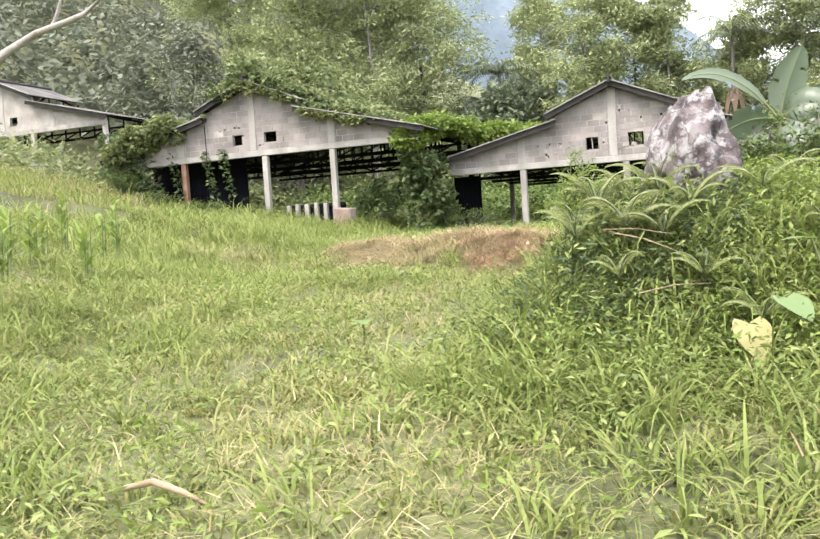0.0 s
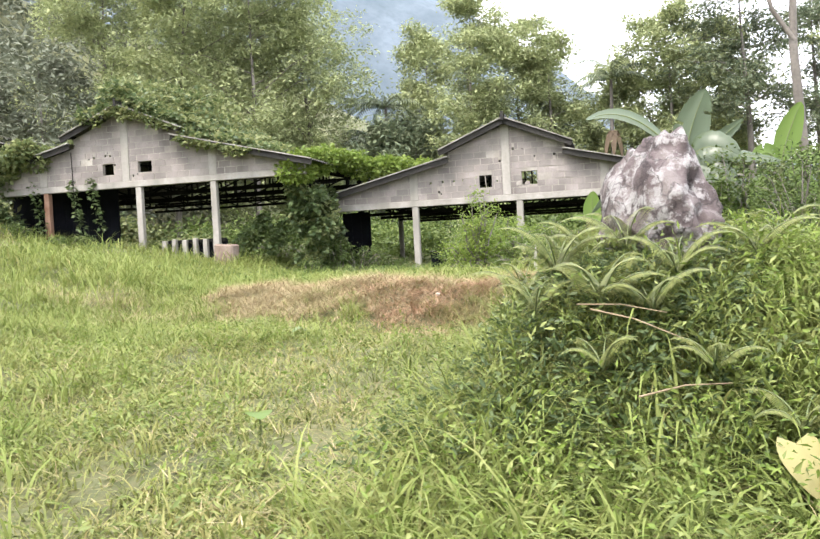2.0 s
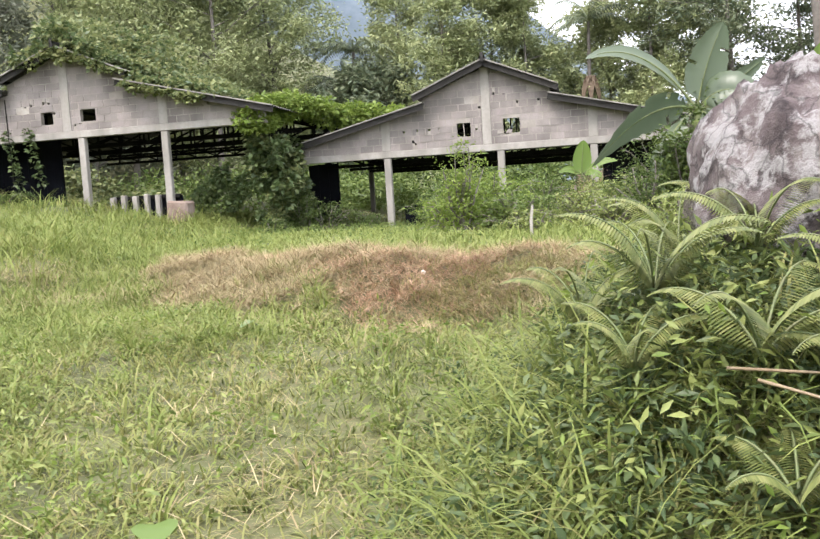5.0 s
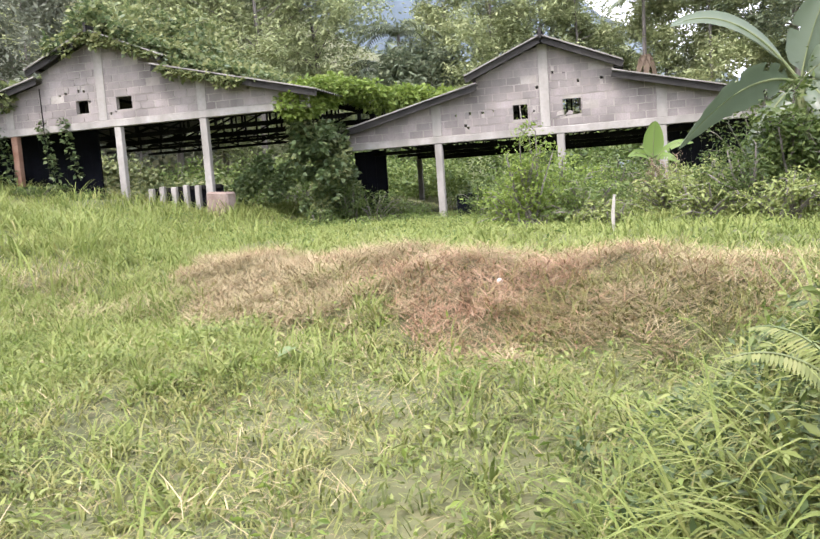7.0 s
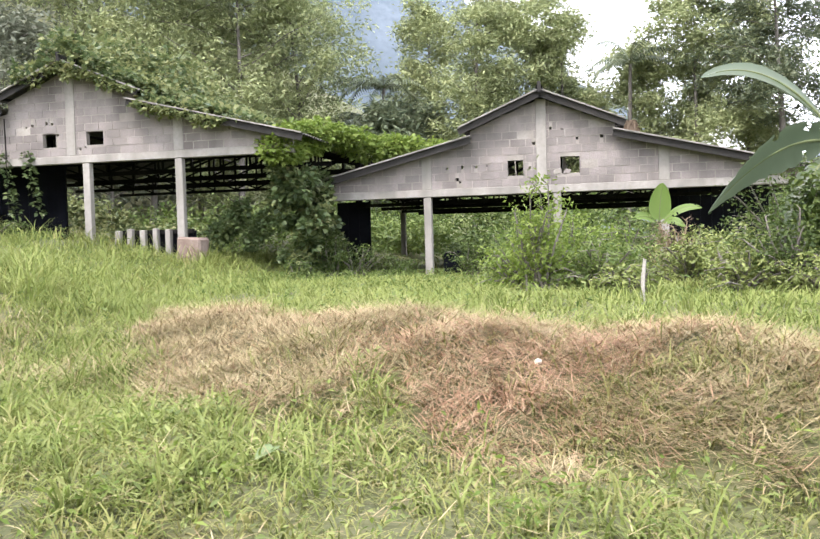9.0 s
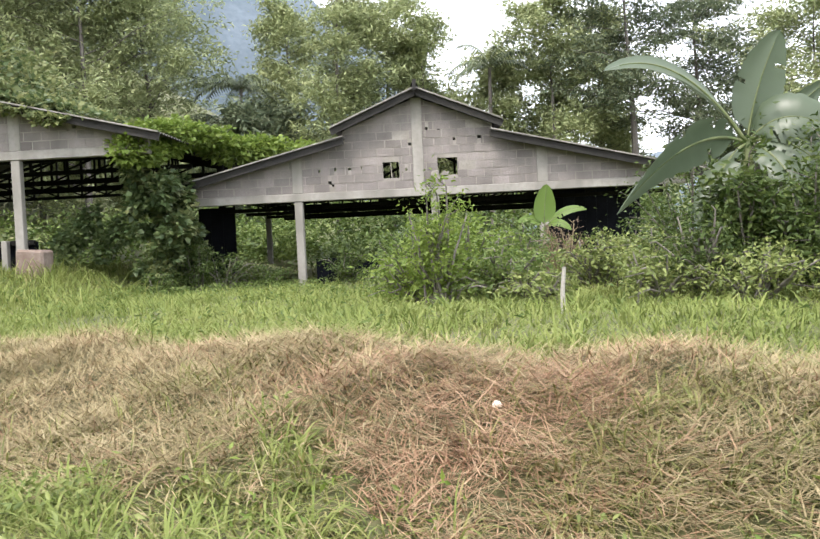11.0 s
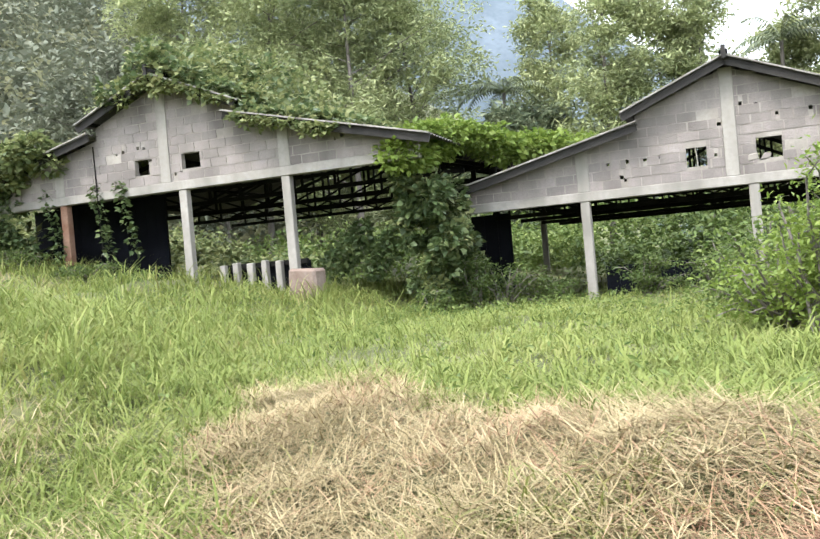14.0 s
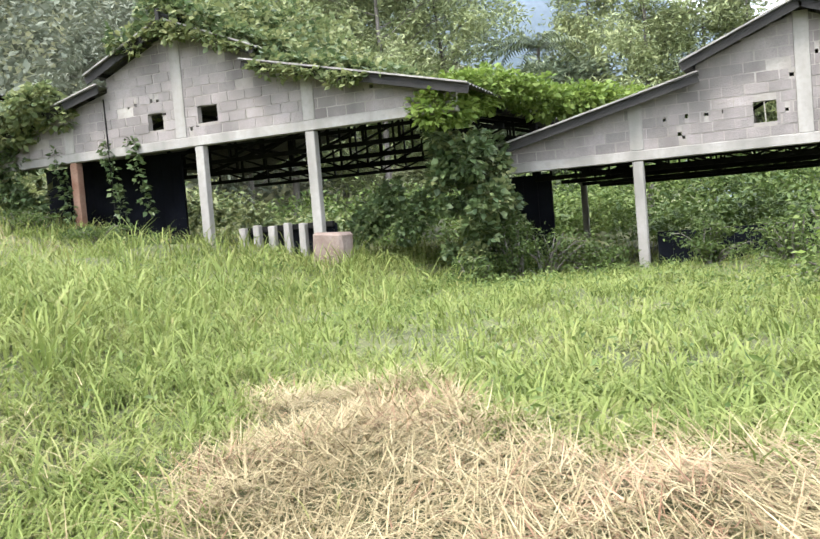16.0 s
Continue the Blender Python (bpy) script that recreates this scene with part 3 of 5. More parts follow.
# Near-black screens stand in for the dark bays and the black floor gap
partition(shed_b, "partition", (-6.5, 3.2, -2.2), (-5.45, 3.28, 0.1), BAYSHADE, "near-black boards added for the dark of the bay")
partition(shed_b, "partition", (3.3, 3.2, -2.2), (6.0, 3.28, 0.3), BAYSHADE, "near-black boards added for the dark of the bay")
partition(shed_b, "pen_wall", (-2.9, 1.6, -2.3), (2.9, 1.68, -1.45), BAYSHADE, "low near-black boards added for the dark gap at the floor")
bm = bmesh.new()
box(bm, (0.30, -0.02, 0.46), (0.50, 0.1, 0.60), 0.02, 0.02)
part("broken_block", bm, MORTAR, shed_b)
bm = bmesh.new()
prism(bm, [(0.50, 0.44), (0.70, 0.47), (0.74, 0.56), (0.62, 0.60)], 0.0, 0.1)
part("broken_block", bm, BLOCK, shed_b)
bm = bmesh.new()
bar(bm, (-0.66, 0.06, 0.46), (-0.68, 0.06, 0.86), 0.10, 0.02)
part("window_board", bm, STAKE, shed_b)

# shed under the creepers
YA, ZA = 25.59, 4.29
WIN_A = [(-0.82, -0.44, 0.44, 0.79), (0.44, 0.92, 0.45, 0.79)]
HOLES_A = [(-1.3, 1.0), (-1.12, 1.02), (-0.7, 1.05), (-0.55, 1.04), (0.25, 0.36), (0.4, 0.38), (4.2, 0.62), (4.35, 0.66), (4.5, 0.64), (-0.4, 0.75)]
shed_a, wall_a, top_a = shed((-15.34, YA, ZA), ZA - 1.9, 12.0, "grey block cattle shed half buried under green creepers", WIN_A, HOLES_A,
                             posts=[(-2.95, 0, BRICKRED, 0), (0.40, 0, CONCRETE, 0), (2.98, 0, CONCRETE, 0)])
# Screen added for the darkness of the left bay
partition(shed_a, "partition", (-6.0, 2.2, -2.4), (-1.75, 2.28, 0.2), BAYSHADE, "near-black boards added for the dark of the left bay")
bm = bmesh.new()
bar(bm, (-1.93, -0.03, 1.25), (-1.9, -0.03, -1.3), 0.02, 0.02)
part("hanging_cable", bm, BLACKWOOD, shed_a)

# far shed up the slope
shed_c, wall_c, top_c = shed((-31.9, 30.6, 6.93), 1.6, 3.2, "pale block shed higher up the slope", [(-0.9, -0.45, 0.45, 0.85), (0.45, 0.9, 0.45, 0.85)], [],
                             posts=[(-3.0, 0, CONCRETE, 0), (0.4, 0, CONCRETE, 0), (1.75, 0, CONCRETE, 0), (5.9, 0, CONCRETE, 0)])


# trough and stub wall by the shed's post
def block_trough(at, w, d, h):
    t = empty("feed_trough", at, "pinkish stained concrete trough block beside a post", "trough")
    bm = bmesh.new()
    box(bm, (-w / 2, -d / 2, -0.4), (w / 2, d / 2, h), 0.05, 0.035)
    top = max((f for f in bm.faces), key=lambda f: f.calc_center_median().z)
    r = bmesh.ops.inset_individual(bm, faces=[top], thickness=0.08)
    for v in top.verts:
        v.co.z -= 0.18
    part("basin", bm, PINKSTONE, t)
    return t


block_trough((-11.85, 25.15, 1.75), 0.66, 0.5, 0.56)
rail = empty("manger_wall", (-13.6, 26.2, 2.12), "low concrete manger with a row of stub posts", "manger")
for k in range(6):
    bm = bmesh.new()
    box(bm, (-0.95 + 0.36 * k, -0.07, -0.5), (-0.80 + 0.36 * k, 0.07, 0.42 + 0.03 * (k % 2)), 0.015, 0.008)
    part("stub_post", bm, CONCRETE, rail)
bm = bmesh.new()
box(bm, (-1.0, 0.10, 0.30), (1.2, 0.2, 0.42), 0.01)
part("rail", bm, BLACKWOOD, rail)
# Near-black panel added for the dark gaps behind the stub posts
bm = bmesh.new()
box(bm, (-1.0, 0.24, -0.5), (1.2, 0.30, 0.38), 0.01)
part("back_panel", bm, BAYSHADE, rail)


# ---- boulder, stake, small things ----
def boulder(at):
    bm = bmesh.new()
    bmesh.ops.create_icosphere(bm, subdivisions=5, radius=1.0)
    for v in bm.verts:
        p = v.co.copy()
        t = (p.z + 1) / 2
        w = 0.46 - 0.25 * t ** 1.2
        p.z = max(-0.9, min(p.z, 0.88 + 0.05 * p.x))
        q = Vector((p.x * w * 0.84, p.y * w * 1.5, p.z * 0.55))
        q.x += 0.05 * t
        n1 = noise.fractal(p * 1.6, 1.0, 2.0, 5)
        n2 = noise.noise(p * 4.0 + Vector((3, 1, 0)))
        cell = noise.cell(p * 2.2)
        n3 = noise.ridged_multi_fractal(p * 1.3 + Vector((5, 2, 1)), 0.9, 2.1, 4, 1.0, 2.0)
        v.co = q * (1 + 0.16 * n1 + 0.07 * n2 + 0.07 * (cell - 0.5) - 0.05 * n3 + 0.05)
    me = bpy.data.meshes.new("boulder")
    bm.to_mesh(me)
    bm.free()
    me.materials.append(ROCK)
    me.polygons.foreach_set("use_smooth", [True] * len(me.polygons))
    ob = new("boulder", me)
    ob.location, ob.rotation_euler = at, (0, 0, radians(31))
    return tagged(ob, "purplish grey boulder with white lichen on the mound", "boulder")


boulder((-0.17, 7.2, 1.97))


def stake(at, h):
    v, f = tube([(0, 0, -0.3), (0.005, 0, h * 0.5), (0.03, 0.01, h)], [0.026, 0.024, 0.019], 8)
    ob = joined("wooden_stake", v, f, STAKE)
    ob.location = at
    return tagged(ob, "bleached leaning wooden stake in the grass", "stake")


stake((-1.72, 15.85, float(ground(-1.72, 15.85))), 0.46)

# white puff on the hay
bm = bmesh.new()
bmesh.ops.create_icosphere(bm, subdivisions=2, radius=0.026)
for v in bm.verts:
    v.co.z *= 0.8
    v.co += Vector((noise.noise(v.co * 40), noise.noise(v.co * 50), 0)) * 0.004
me = bpy.data.meshes.new("puffball")
bm.to_mesh(me)
bm.free()
me.materials.append(WHITE)
puff = tagged(new("puffball", me), "small round white puffball on dry grass", "fungus")
puff.location = (-2.58, 11.79, float(ground(-2.58, 11.79)) + 0.07)


# ---- banana plants ----
def flat_leaf(root, ctrl, tip, across, width, ragged=0.0, stalk=0.14):
    """A banana leaf along a curve: stalk, midrib and a channelled blade with torn edges. across: the way the blade spreads."""
    n = 28
    root, ctrl, tip, across = [np.array(q, float) for q in (root, ctrl, tip, across)]
    t = np.linspace(0, 1, n + 1)[:, None]
    pts = root * (1 - t) ** 2 + 2 * ctrl * t * (1 - t) + tip * t ** 2
    t = t[:, 0]
    prof = np.where(t < stalk, 0.0, np.sin(np.pi * np.clip((t - stalk) / (1 - stalk), 0, 1) ** 0.7) ** 0.55)
    v, f = [], []
    for sgn in (-1, 1):
        off = len(v)
        for k in range(n + 1):
            d = pts[min(k + 1, n)] - pts[max(k - 1, 0)]
            d /= np.linalg.norm(d)
            s = across - d * np.dot(across, d)
            s /= np.linalg.norm(s)
            up = np.cross(d, s)
            w = width * 0.5 * prof[k] * (1 - ragged * RNG.random() * (0.5 if k % 3 else 0.1))
            v.append(pts[k])
            v.append(pts[k] + s * sgn * w * 0.5 + up * w * 0.13)
            v.append(pts[k] + s * sgn * w - up * w * (0.06 + 0.3 * ragged * RNG.random()))
        for k in range(n):
            if ragged and k % 3 == 2 and RNG.random() < ragged:
                f.append((off + 3 * k, off + 3 * k + 1, off + 3 * k + 4, off + 3 * k + 3))
                continue
            for m in (0, 1):
                a = off + 3 * k + m
                f.append((a, a + 1, a + 4, a + 3))
    length = np.linalg.norm(np.diff(pts, axis=0), axis=1).sum()
    rib = tube(pts[:-3], np.linspace(0.028, 0.006, n - 2) * (length / 2.2), 6)
    return (np.array(v), [np.array(f)]), rib


def banana(name, at, stem_h, stem_r, fronds, label, leaf_mat):
    plant = empty(name, at, label, "banana plant")
    v, f = tube([(0, 0, -0.3), (0.02, 0, stem_h * 0.4), (0.0, 0.03, stem_h * 0.8), (0.02, 0, stem_h)], [stem_r * 1.2, stem_r, stem_r * 0.8, stem_r * 0.5], 10)
    joined("stem", v, f, GREENSTEM, plant)
    for ctrl, tip, across, wd, rag in fronds:
        blade, rib = flat_leaf((0, 0, stem_h - 0.04), ctrl, tip, across, wd, rag)
        lf = joined("leaf", blade[0], blade[1], leaf_mat, plant)
        joined("midrib", rib[0], rib[1], GREENSTEM, lf)
    return plant


banana("banana_plant", (0.95, 18.25, float(ground(0.95, 18.25))), 1.85, 0.12,
       [((-0.85, -0.1, 3.15), (-1.78, -0.2, 2.78), (0.05, 0.98, 0.65), 0.55, 0.08), ((0.1, 0.0, 2.5), (0.45, 0.0, 3.2), (1, 0.2, -0.3), 0.68, 0.12),
        ((0.35, -0.25, 2.35), (0.95, -0.4, 1.85), (0.25, 0.3, 0.9), 0.73, 0.15), ((0.6, 0.1, 2.2), (1.1, 0.1, 2.6), (0.6, 0.2, -0.6), 0.31, 0.3),
        ((-0.75, -0.3, 2.15), (-1.75, -0.5, 0.98), (0.55, -0.15, 0.75), 0.65, 0.3), ((0.8, 0.2, 2.1), (1.75, 0.1, 1.75), (0.1, 0.7, 0.6), 0.42, 0.4),
        ((0.5, -0.4, 2.0), (1.0, -0.7, 0.9), (0.7, 0.1, 0.5), 0.52, 0.4), ((-0.55, -0.4, 1.6), (-0.85, -0.6, 0.4), (0.8, 0, 0.5), 0.44, 0.6),
        ((0.3, -0.5, 1.7), (0.45, -0.9, 0.6), (0.8, 0.2, 0.4), 0.47, 0.4)],
       "tall banana plant with broad torn leaves in the thicket", FLATLEAF)
banana("banana_plant", (2.75, 18.9, float(ground(2.75, 18.9))), 1.75, 0.10,
       [((0.1, 0.0, 2.3), (0.42, 0.0, 2.95), (1, 0.2, -0.2), 0.5, 0.05), ((-0.2, -0.2, 2.2), (-0.55, -0.3, 1.9), (0.3, 0.3, 0.8), 0.42, 0.15),
        ((0.6, -0.2, 2.2), (1.2, -0.4, 1.5), (0.3, 0.5, 0.7), 0.4, 0.3), ((-0.5, -0.4, 1.8), (-0.8, -0.7, 0.9), (0.7, 0.1, 0.5), 0.34, 0.5),
        ((0.3, -0.6, 1.7), (0.5, -1.0, 0.8), (0.8, 0.2, 0.4), 0.36, 0.4)],
       "banana plant with one upright light green leaf", YOUNGLEAF)
banana("young_banana", (-0.95, 24.6, float(ground(-0.95, 24.6))), 1.2, 0.06,
       [((0.0, 0, 1.6), (0.08, 0, 2.05), (1, 0.2, 0), 0.46, 0.0), ((0.4, 0, 1.65), (0.85, -0.1, 1.5), (0.1, 0.6, 0.7), 0.24, 0.1), ((-0.25, 0, 1.5), (-0.55, -0.1, 1.3), (0.2, 0.5, 0.8), 0.2, 0.1),
        ((0.25, -0.2, 1.4), (0.5, -0.3, 1.1), (0.5, 0.3, 0.6), 0.2, 0.2)], "young banana with one upright light green leaf", YOUNGLEAF)


# ---- large-leaved plants, ferns, dead branch ----
def heart_leaf(root, tip_h, size, heading, pitch, material, name, label, bend=0.2):
    """A broad heart-shaped leaf on a stalk."""
    top = Vector(root) + Vector((0.06 * math.cos(heading), 0.06 * math.sin(heading), tip_h))
    plant = empty(name, root, label, "plant")
    v, f = tube([(0, 0, -0.05), (0.02, 0, tip_h * 0.6), tuple(top - Vector(root))], [0.010, 0.008, 0.006], 6)
    joined("stalk", v, f, GREENSTEM, plant)
    rows, vs, fs = 9, [], []
    m = Matrix.Translation(top - Vector(root)) @ Euler((0, radians(-pitch), heading)).to_matrix().to_4x4()
    for k in range(rows + 1):
        t = k / rows
        w = 0.5 * size * math.sin(math.pi * min(1, 0.12 + 0.88 * t) ** 0.75) ** 0.8 if t < 1 else 0.0
        for sgn in (-1, -0.5, 0, 0.5, 1):
            vs.append(m @ Vector((size * (t - 0.15 * abs(sgn) * (1 - t)), sgn * w, -bend * size * t * t + 0.10 * abs(sgn) * w)))
    for k in range(rows):
        for c in range(4):
            a = k * 5 + c
            fs.append((a, a + 1, a + 6, a + 5))
    obj("leaf", vs, fs, material, plant, "", True)
    return plant


gz = lambda x, y: float(ground(x, y))
heart_leaf((0.20, 5.05, gz(0.20, 5.05)), max(0.2, 0.98 - gz(0.20, 5.05)), 0.22, radians(-60), -50, YELLOW, "yellow_leaf_plant", "wilting plant with one large yellow leaf")
heart_leaf((0.38, 5.12, gz(0.38, 5.12)), max(0.3, 1.10 - gz(0.38, 5.12)), 0.20, radians(-50), -22, PALELEAF, "broadleaf_plant", "broad pale green leaf on a stalk")
heart_leaf((0.62, 5.4, gz(0.62, 5.4)), 0.55, 0.16, radians(200), 10, YOUNGLEAF, "broadleaf_plant", "small bright green broad leaf on a stalk")
heart_leaf((0.75, 5.9, gz(0.75, 5.9)), 0.62, 0.30, radians(-40), -20, PALELEAF, "broadleaf_plant", "long pale green leaf hanging on the mound")
heart_leaf((-2.55, 6.15, gz(-2.55, 6.15)), 0.22, 0.16, radians(-60), 5, YOUNGLEAF, "broadleaf_plant", "low bright green broad leaf in the meadow")
heart_leaf((-3.8, 10.3, gz(-3.8, 10.3)), 0.12, 0.12, radians(-120), -10, PALELEAF, "broadleaf_plant", "pale fallen leaf standing in the grass")


def fern(at, n, length, label):
    """A fern: arching fronds, each with two rows of leaflets that are cut again."""
    plant = empty("fern", at, label, "fern", "ferns on the mound")
    for k in range(n):
        hd = 2 * math.pi * k / n + RNG.uniform(-0.4, 0.4)
        L = length * RNG.uniform(0.75, 1.1)
        h = np.array([math.cos(hd), math.sin(hd), 0])
        sd = np.array([-math.sin(hd), math.cos(hd), 0])
        p, tilt, pts = np.zeros(3), radians(RNG.uniform(55, 80)), []
        m = 44
        for q in range(m):
            pts.append(p)
            p = p + (h * math.cos(tilt) + np.array([0, 0, 1]) * math.sin(tilt)) * L / m
            tilt -= radians(RNG.uniform(90, 115)) / m * (0.4 + 1.2 * q / m)
        pts = np.array(pts)
        vs, fs = [], []
        for q in range(4, m):
            t = q / m
            l = 0.30 * L * (1 - t) ** 0.75 * min(1, t * 4)
            for sgn in (-1, 1):
                d = sd * sgn + h * 0.35 + np.array([0, 0, -0.25])
                d /= np.linalg.norm(d)
                sag = np.array([0, 0, -0.10 * l])
                w = 0.55 * L / m
                i = len(vs)
                vs += [pts[q], pts[q] + d * l * 0.3 + h * w, pts[q] + d * l * 0.3 - h * w, pts[q] + d * l * 0.65 + h * w * 0.75 + sag * 0.4, pts[q] + d * l * 0.65 - h * w * 0.75 + sag * 0.4, pts[q] + d * l + sag]
                fs += [(i, i + 1, i + 2), (i + 2, i + 1, i + 3), (i + 2, i + 3, i + 4), (i + 4, i + 3, i + 5)]
        v2, f2 = tube(pts, np.linspace(0.006, 0.002, m), 4)
        fr = joined("frond", np.array(vs), [np.array(fs)], FERN, plant)
        joined("stalk", v2, f2, GREENSTEM, fr)
    return plant


for x, y, n, L in ((-0.5, 5.95, 5, 0.62), (-1.0, 6.9, 6, 0.58), (-0.35, 6.75, 6, 0.6), (0.55, 7.0, 5, 0.5), (0.9, 6.6, 5, 0.5), (-0.75, 6.45, 7, 0.68), (-0.1, 6.2, 6, 0.55), (0.35, 6.5, 5, 0.5), (0.0, 5.5, 5, 0.42), (-0.5, 5.55, 5, 0.4),
                   (0.7, 5.9, 5, 0.42), (-0.3, 7.5, 6, 0.55), (-0.85, 6.05, 5, 0.42), (-0.6, 7.1, 6, 0.6), (-0.25, 5.85, 6, 0.5), (0.3, 5.2, 5, 0.4), (1.2, 6.2, 5, 0.45)):
    fern((x, y, gz(x, y) + 0.2), n, L * 0.8, "arching yellow-green fern on the mound")

# dry fallen palm stalk and dry stems
v, f = tube([(0, 0, 0.05), (0.15, -0.02, 0.09), (0.3, -0.05, 0.07), (0.42, -0.06, 0.03)], [0.012, 0.014, 0.012, 0.005], 7)
dry = tagged(joined("dry_branch", v, f, DRYSTEM), "dry curved branch lying in the grass", "branch")
dry.location = (-1.95, 2.72, gz(-1.95, 2.72) + 0.06)
for x, y, hd, L, up in ((-0.55, 5.75, -0.6, 0.5, -0.25), (-0.62, 5.8, -0.3, 0.45, -0.1), (-0.35, 5.2, 0.2, 0.4, 0.1)):
    d = np.array([math.cos(hd), math.sin(hd), up])
    v, f = tube([(0, 0, 0), d * L * 0.5 + (0, 0, 0.02), d * L], [0.005, 0.004, 0.002], 6)
    o = tagged(joined("dead_branch", v, f, DRYSTEM), "dead fern stem on the mound", "branch")
    o.location = (x, y, gz(x, y) + 0.33)


# ---- shrubs ----
def shrub(name, at, spread, height, n, material, label, leaf=0.06, stems=9, loose=0.15, stem_mat=None):
    """A shrub: stems from the base, leaves in uneven tufts along them."""
    plant = empty(name, at, label, "shrub")
    sets, tubes = [], []
    for k in range(stems):
        a = RNG.uniform(0, 2 * np.pi)
        r = spread * RNG.uniform(0.15, 1.0)
        tip = np.array([math.cos(a) * r, math.sin(a) * r, height * RNG.uniform(0.35, 1.05) * (1.15 - 0.45 * r / spread)])
        bend = np.array([RNG.normal() * 0.1, RNG.normal() * 0.1, 0.1])
        pts = [np.zeros(3) + RNG.normal(size=3) * (0.08, 0.08, 0), tip * (0.35, 0.35, 0.5) + bend, tip * (0.75, 0.75, 0.85) + bend, tip]
        tubes.append(tube(pts, [0.022, 0.016, 0.010, 0.004], 5))
        m = max(4, n // stems)
        t = RNG.uniform(0.06, 1.0, m) ** 0.8
        seg = np.array(pts)
        idx = np.clip((t * 3).astype(int), 0, 2)
        fr = t * 3 - idx
        c = seg[idx] * (1 - fr)[:, None] + seg[idx + 1] * fr[:, None]
        c += RNG.normal(size=(m, 3)) * (spread * loose, spread * loose, height * 0.05)
        c[:, 2] = np.maximum(c[:, 2], 0.02)
        sets.append(leaves(c, RNG.uniform(0.6, 1.3, m) * leaf, 0.42, 0.3, 0.15))
    v, f = merged(tubes)
    tagged(joined("branchwork", v, f, stem_mat or BARK, plant), kind="stuff")
    v, f = merged(sets)
    joined("foliage", v, f, material, plant)
    return plant


for x, y, sp, h, n, lf, mat_ in ((-3.0, 18.0, 0.5, 1.6, 3200, 0.075, LUSH), (-2.6, 19.6, 1.0, 1.15, 4200, 0.08, LUSH), (-3.3, 18.9, 0.75, 0.95, 2600, 0.075, LUSH), (-2.2, 18.2, 0.75, 0.75, 2600, 0.08, SHRUB),
                                 (-3.4, 20.8, 0.9, 1.25, 3200, 0.085, SHRUB), (-1.9, 20.9, 0.8, 1.15, 2600, 0.085, SHRUB)):
    shrub("leafy_shrub", (x, y, gz(x, y) - 0.05), sp, h, n, mat_, "bright yellow-green leafy shrub before the shed", lf, 38, 0.16)
shrub("dead_bush", (-0.75, 23.6, gz(-0.75, 23.6) - 0.05), 0.8, 1.25, 1500, FADEDLEAF, "brown withered bush with bare twigs", 0.06, 80, stem_mat=DRYSTEM)
for x, y, sp, h, n in ((-0.9, 18.9, 0.7, 0.95, 2400), (-0.3, 18.2, 0.8, 0.85, 2400), (-1.8, 17.5, 0.5, 0.45, 1200), (-0.6, 16.9, 0.7, 0.55, 1500), (0.4, 16.4, 0.8, 0.6, 1800)):
    shrub("weedy_bush", (x, y, gz(x, y) - 0.05), sp, h, n, WEED, "greyish green weeds round the withered bush", 0.07, 24)
for x, y, sp, h, n, lf in ((0.1, 17.2, 0.9, 0.95, 2600, 0.08), (1.25, 18.2, 0.6, 2.0, 2400, 0.11), (1.7, 17.6, 1.0, 2.1, 3600, 0.10), (2.5, 16.6, 1.0, 1.8, 2600, 0.09), (0.9, 20.5, 1.2, 2.0, 3000, 0.10), (-0.4, 19.5, 0.9, 1.0, 2200, 0.08),
                           (0.75, 17.5, 0.6, 1.75, 3000, 0.13), (1.3, 17.2, 0.7, 1.6, 3000, 0.12), (3.2, 18.6, 1.3, 2.3, 3600, 0.12), (1.5, 15.2, 0.7, 0.8, 1500, 0.08)):
    shrub("weedy_bush", (x, y, gz(x, y) - 0.05), sp, h, n, THICKET, "dense dark green weeds round the banana", lf * 0.85, 24)
for x, y, sp, h in ((-16.9, 24.6, 0.8, 0.5), (-18.9, 24.7, 0.8, 0.6), (-15.6, 24.3, 0.7, 0.45), (-9.3, 25.6, 0.5, 0.6), (-20.5, 25.0, 0.9, 1.1), (-8.3, 27.2, 1.0, 1.1), (-7.4, 27.6, 0.8, 0.7), (-5.3, 27.3, 0.8, 0.8), (-4.0, 26.4, 0.9, 1.0), (-1.2, 26.5, 1.0, 1.2), (-8.8, 26.8, 0.6, 1.2)):
    shrub("weedy_bush", (x, y, gz(x, y) - 0.05), sp, h, 1900, THICKET, "dark green weeds against the shed front", 0.085, 18)


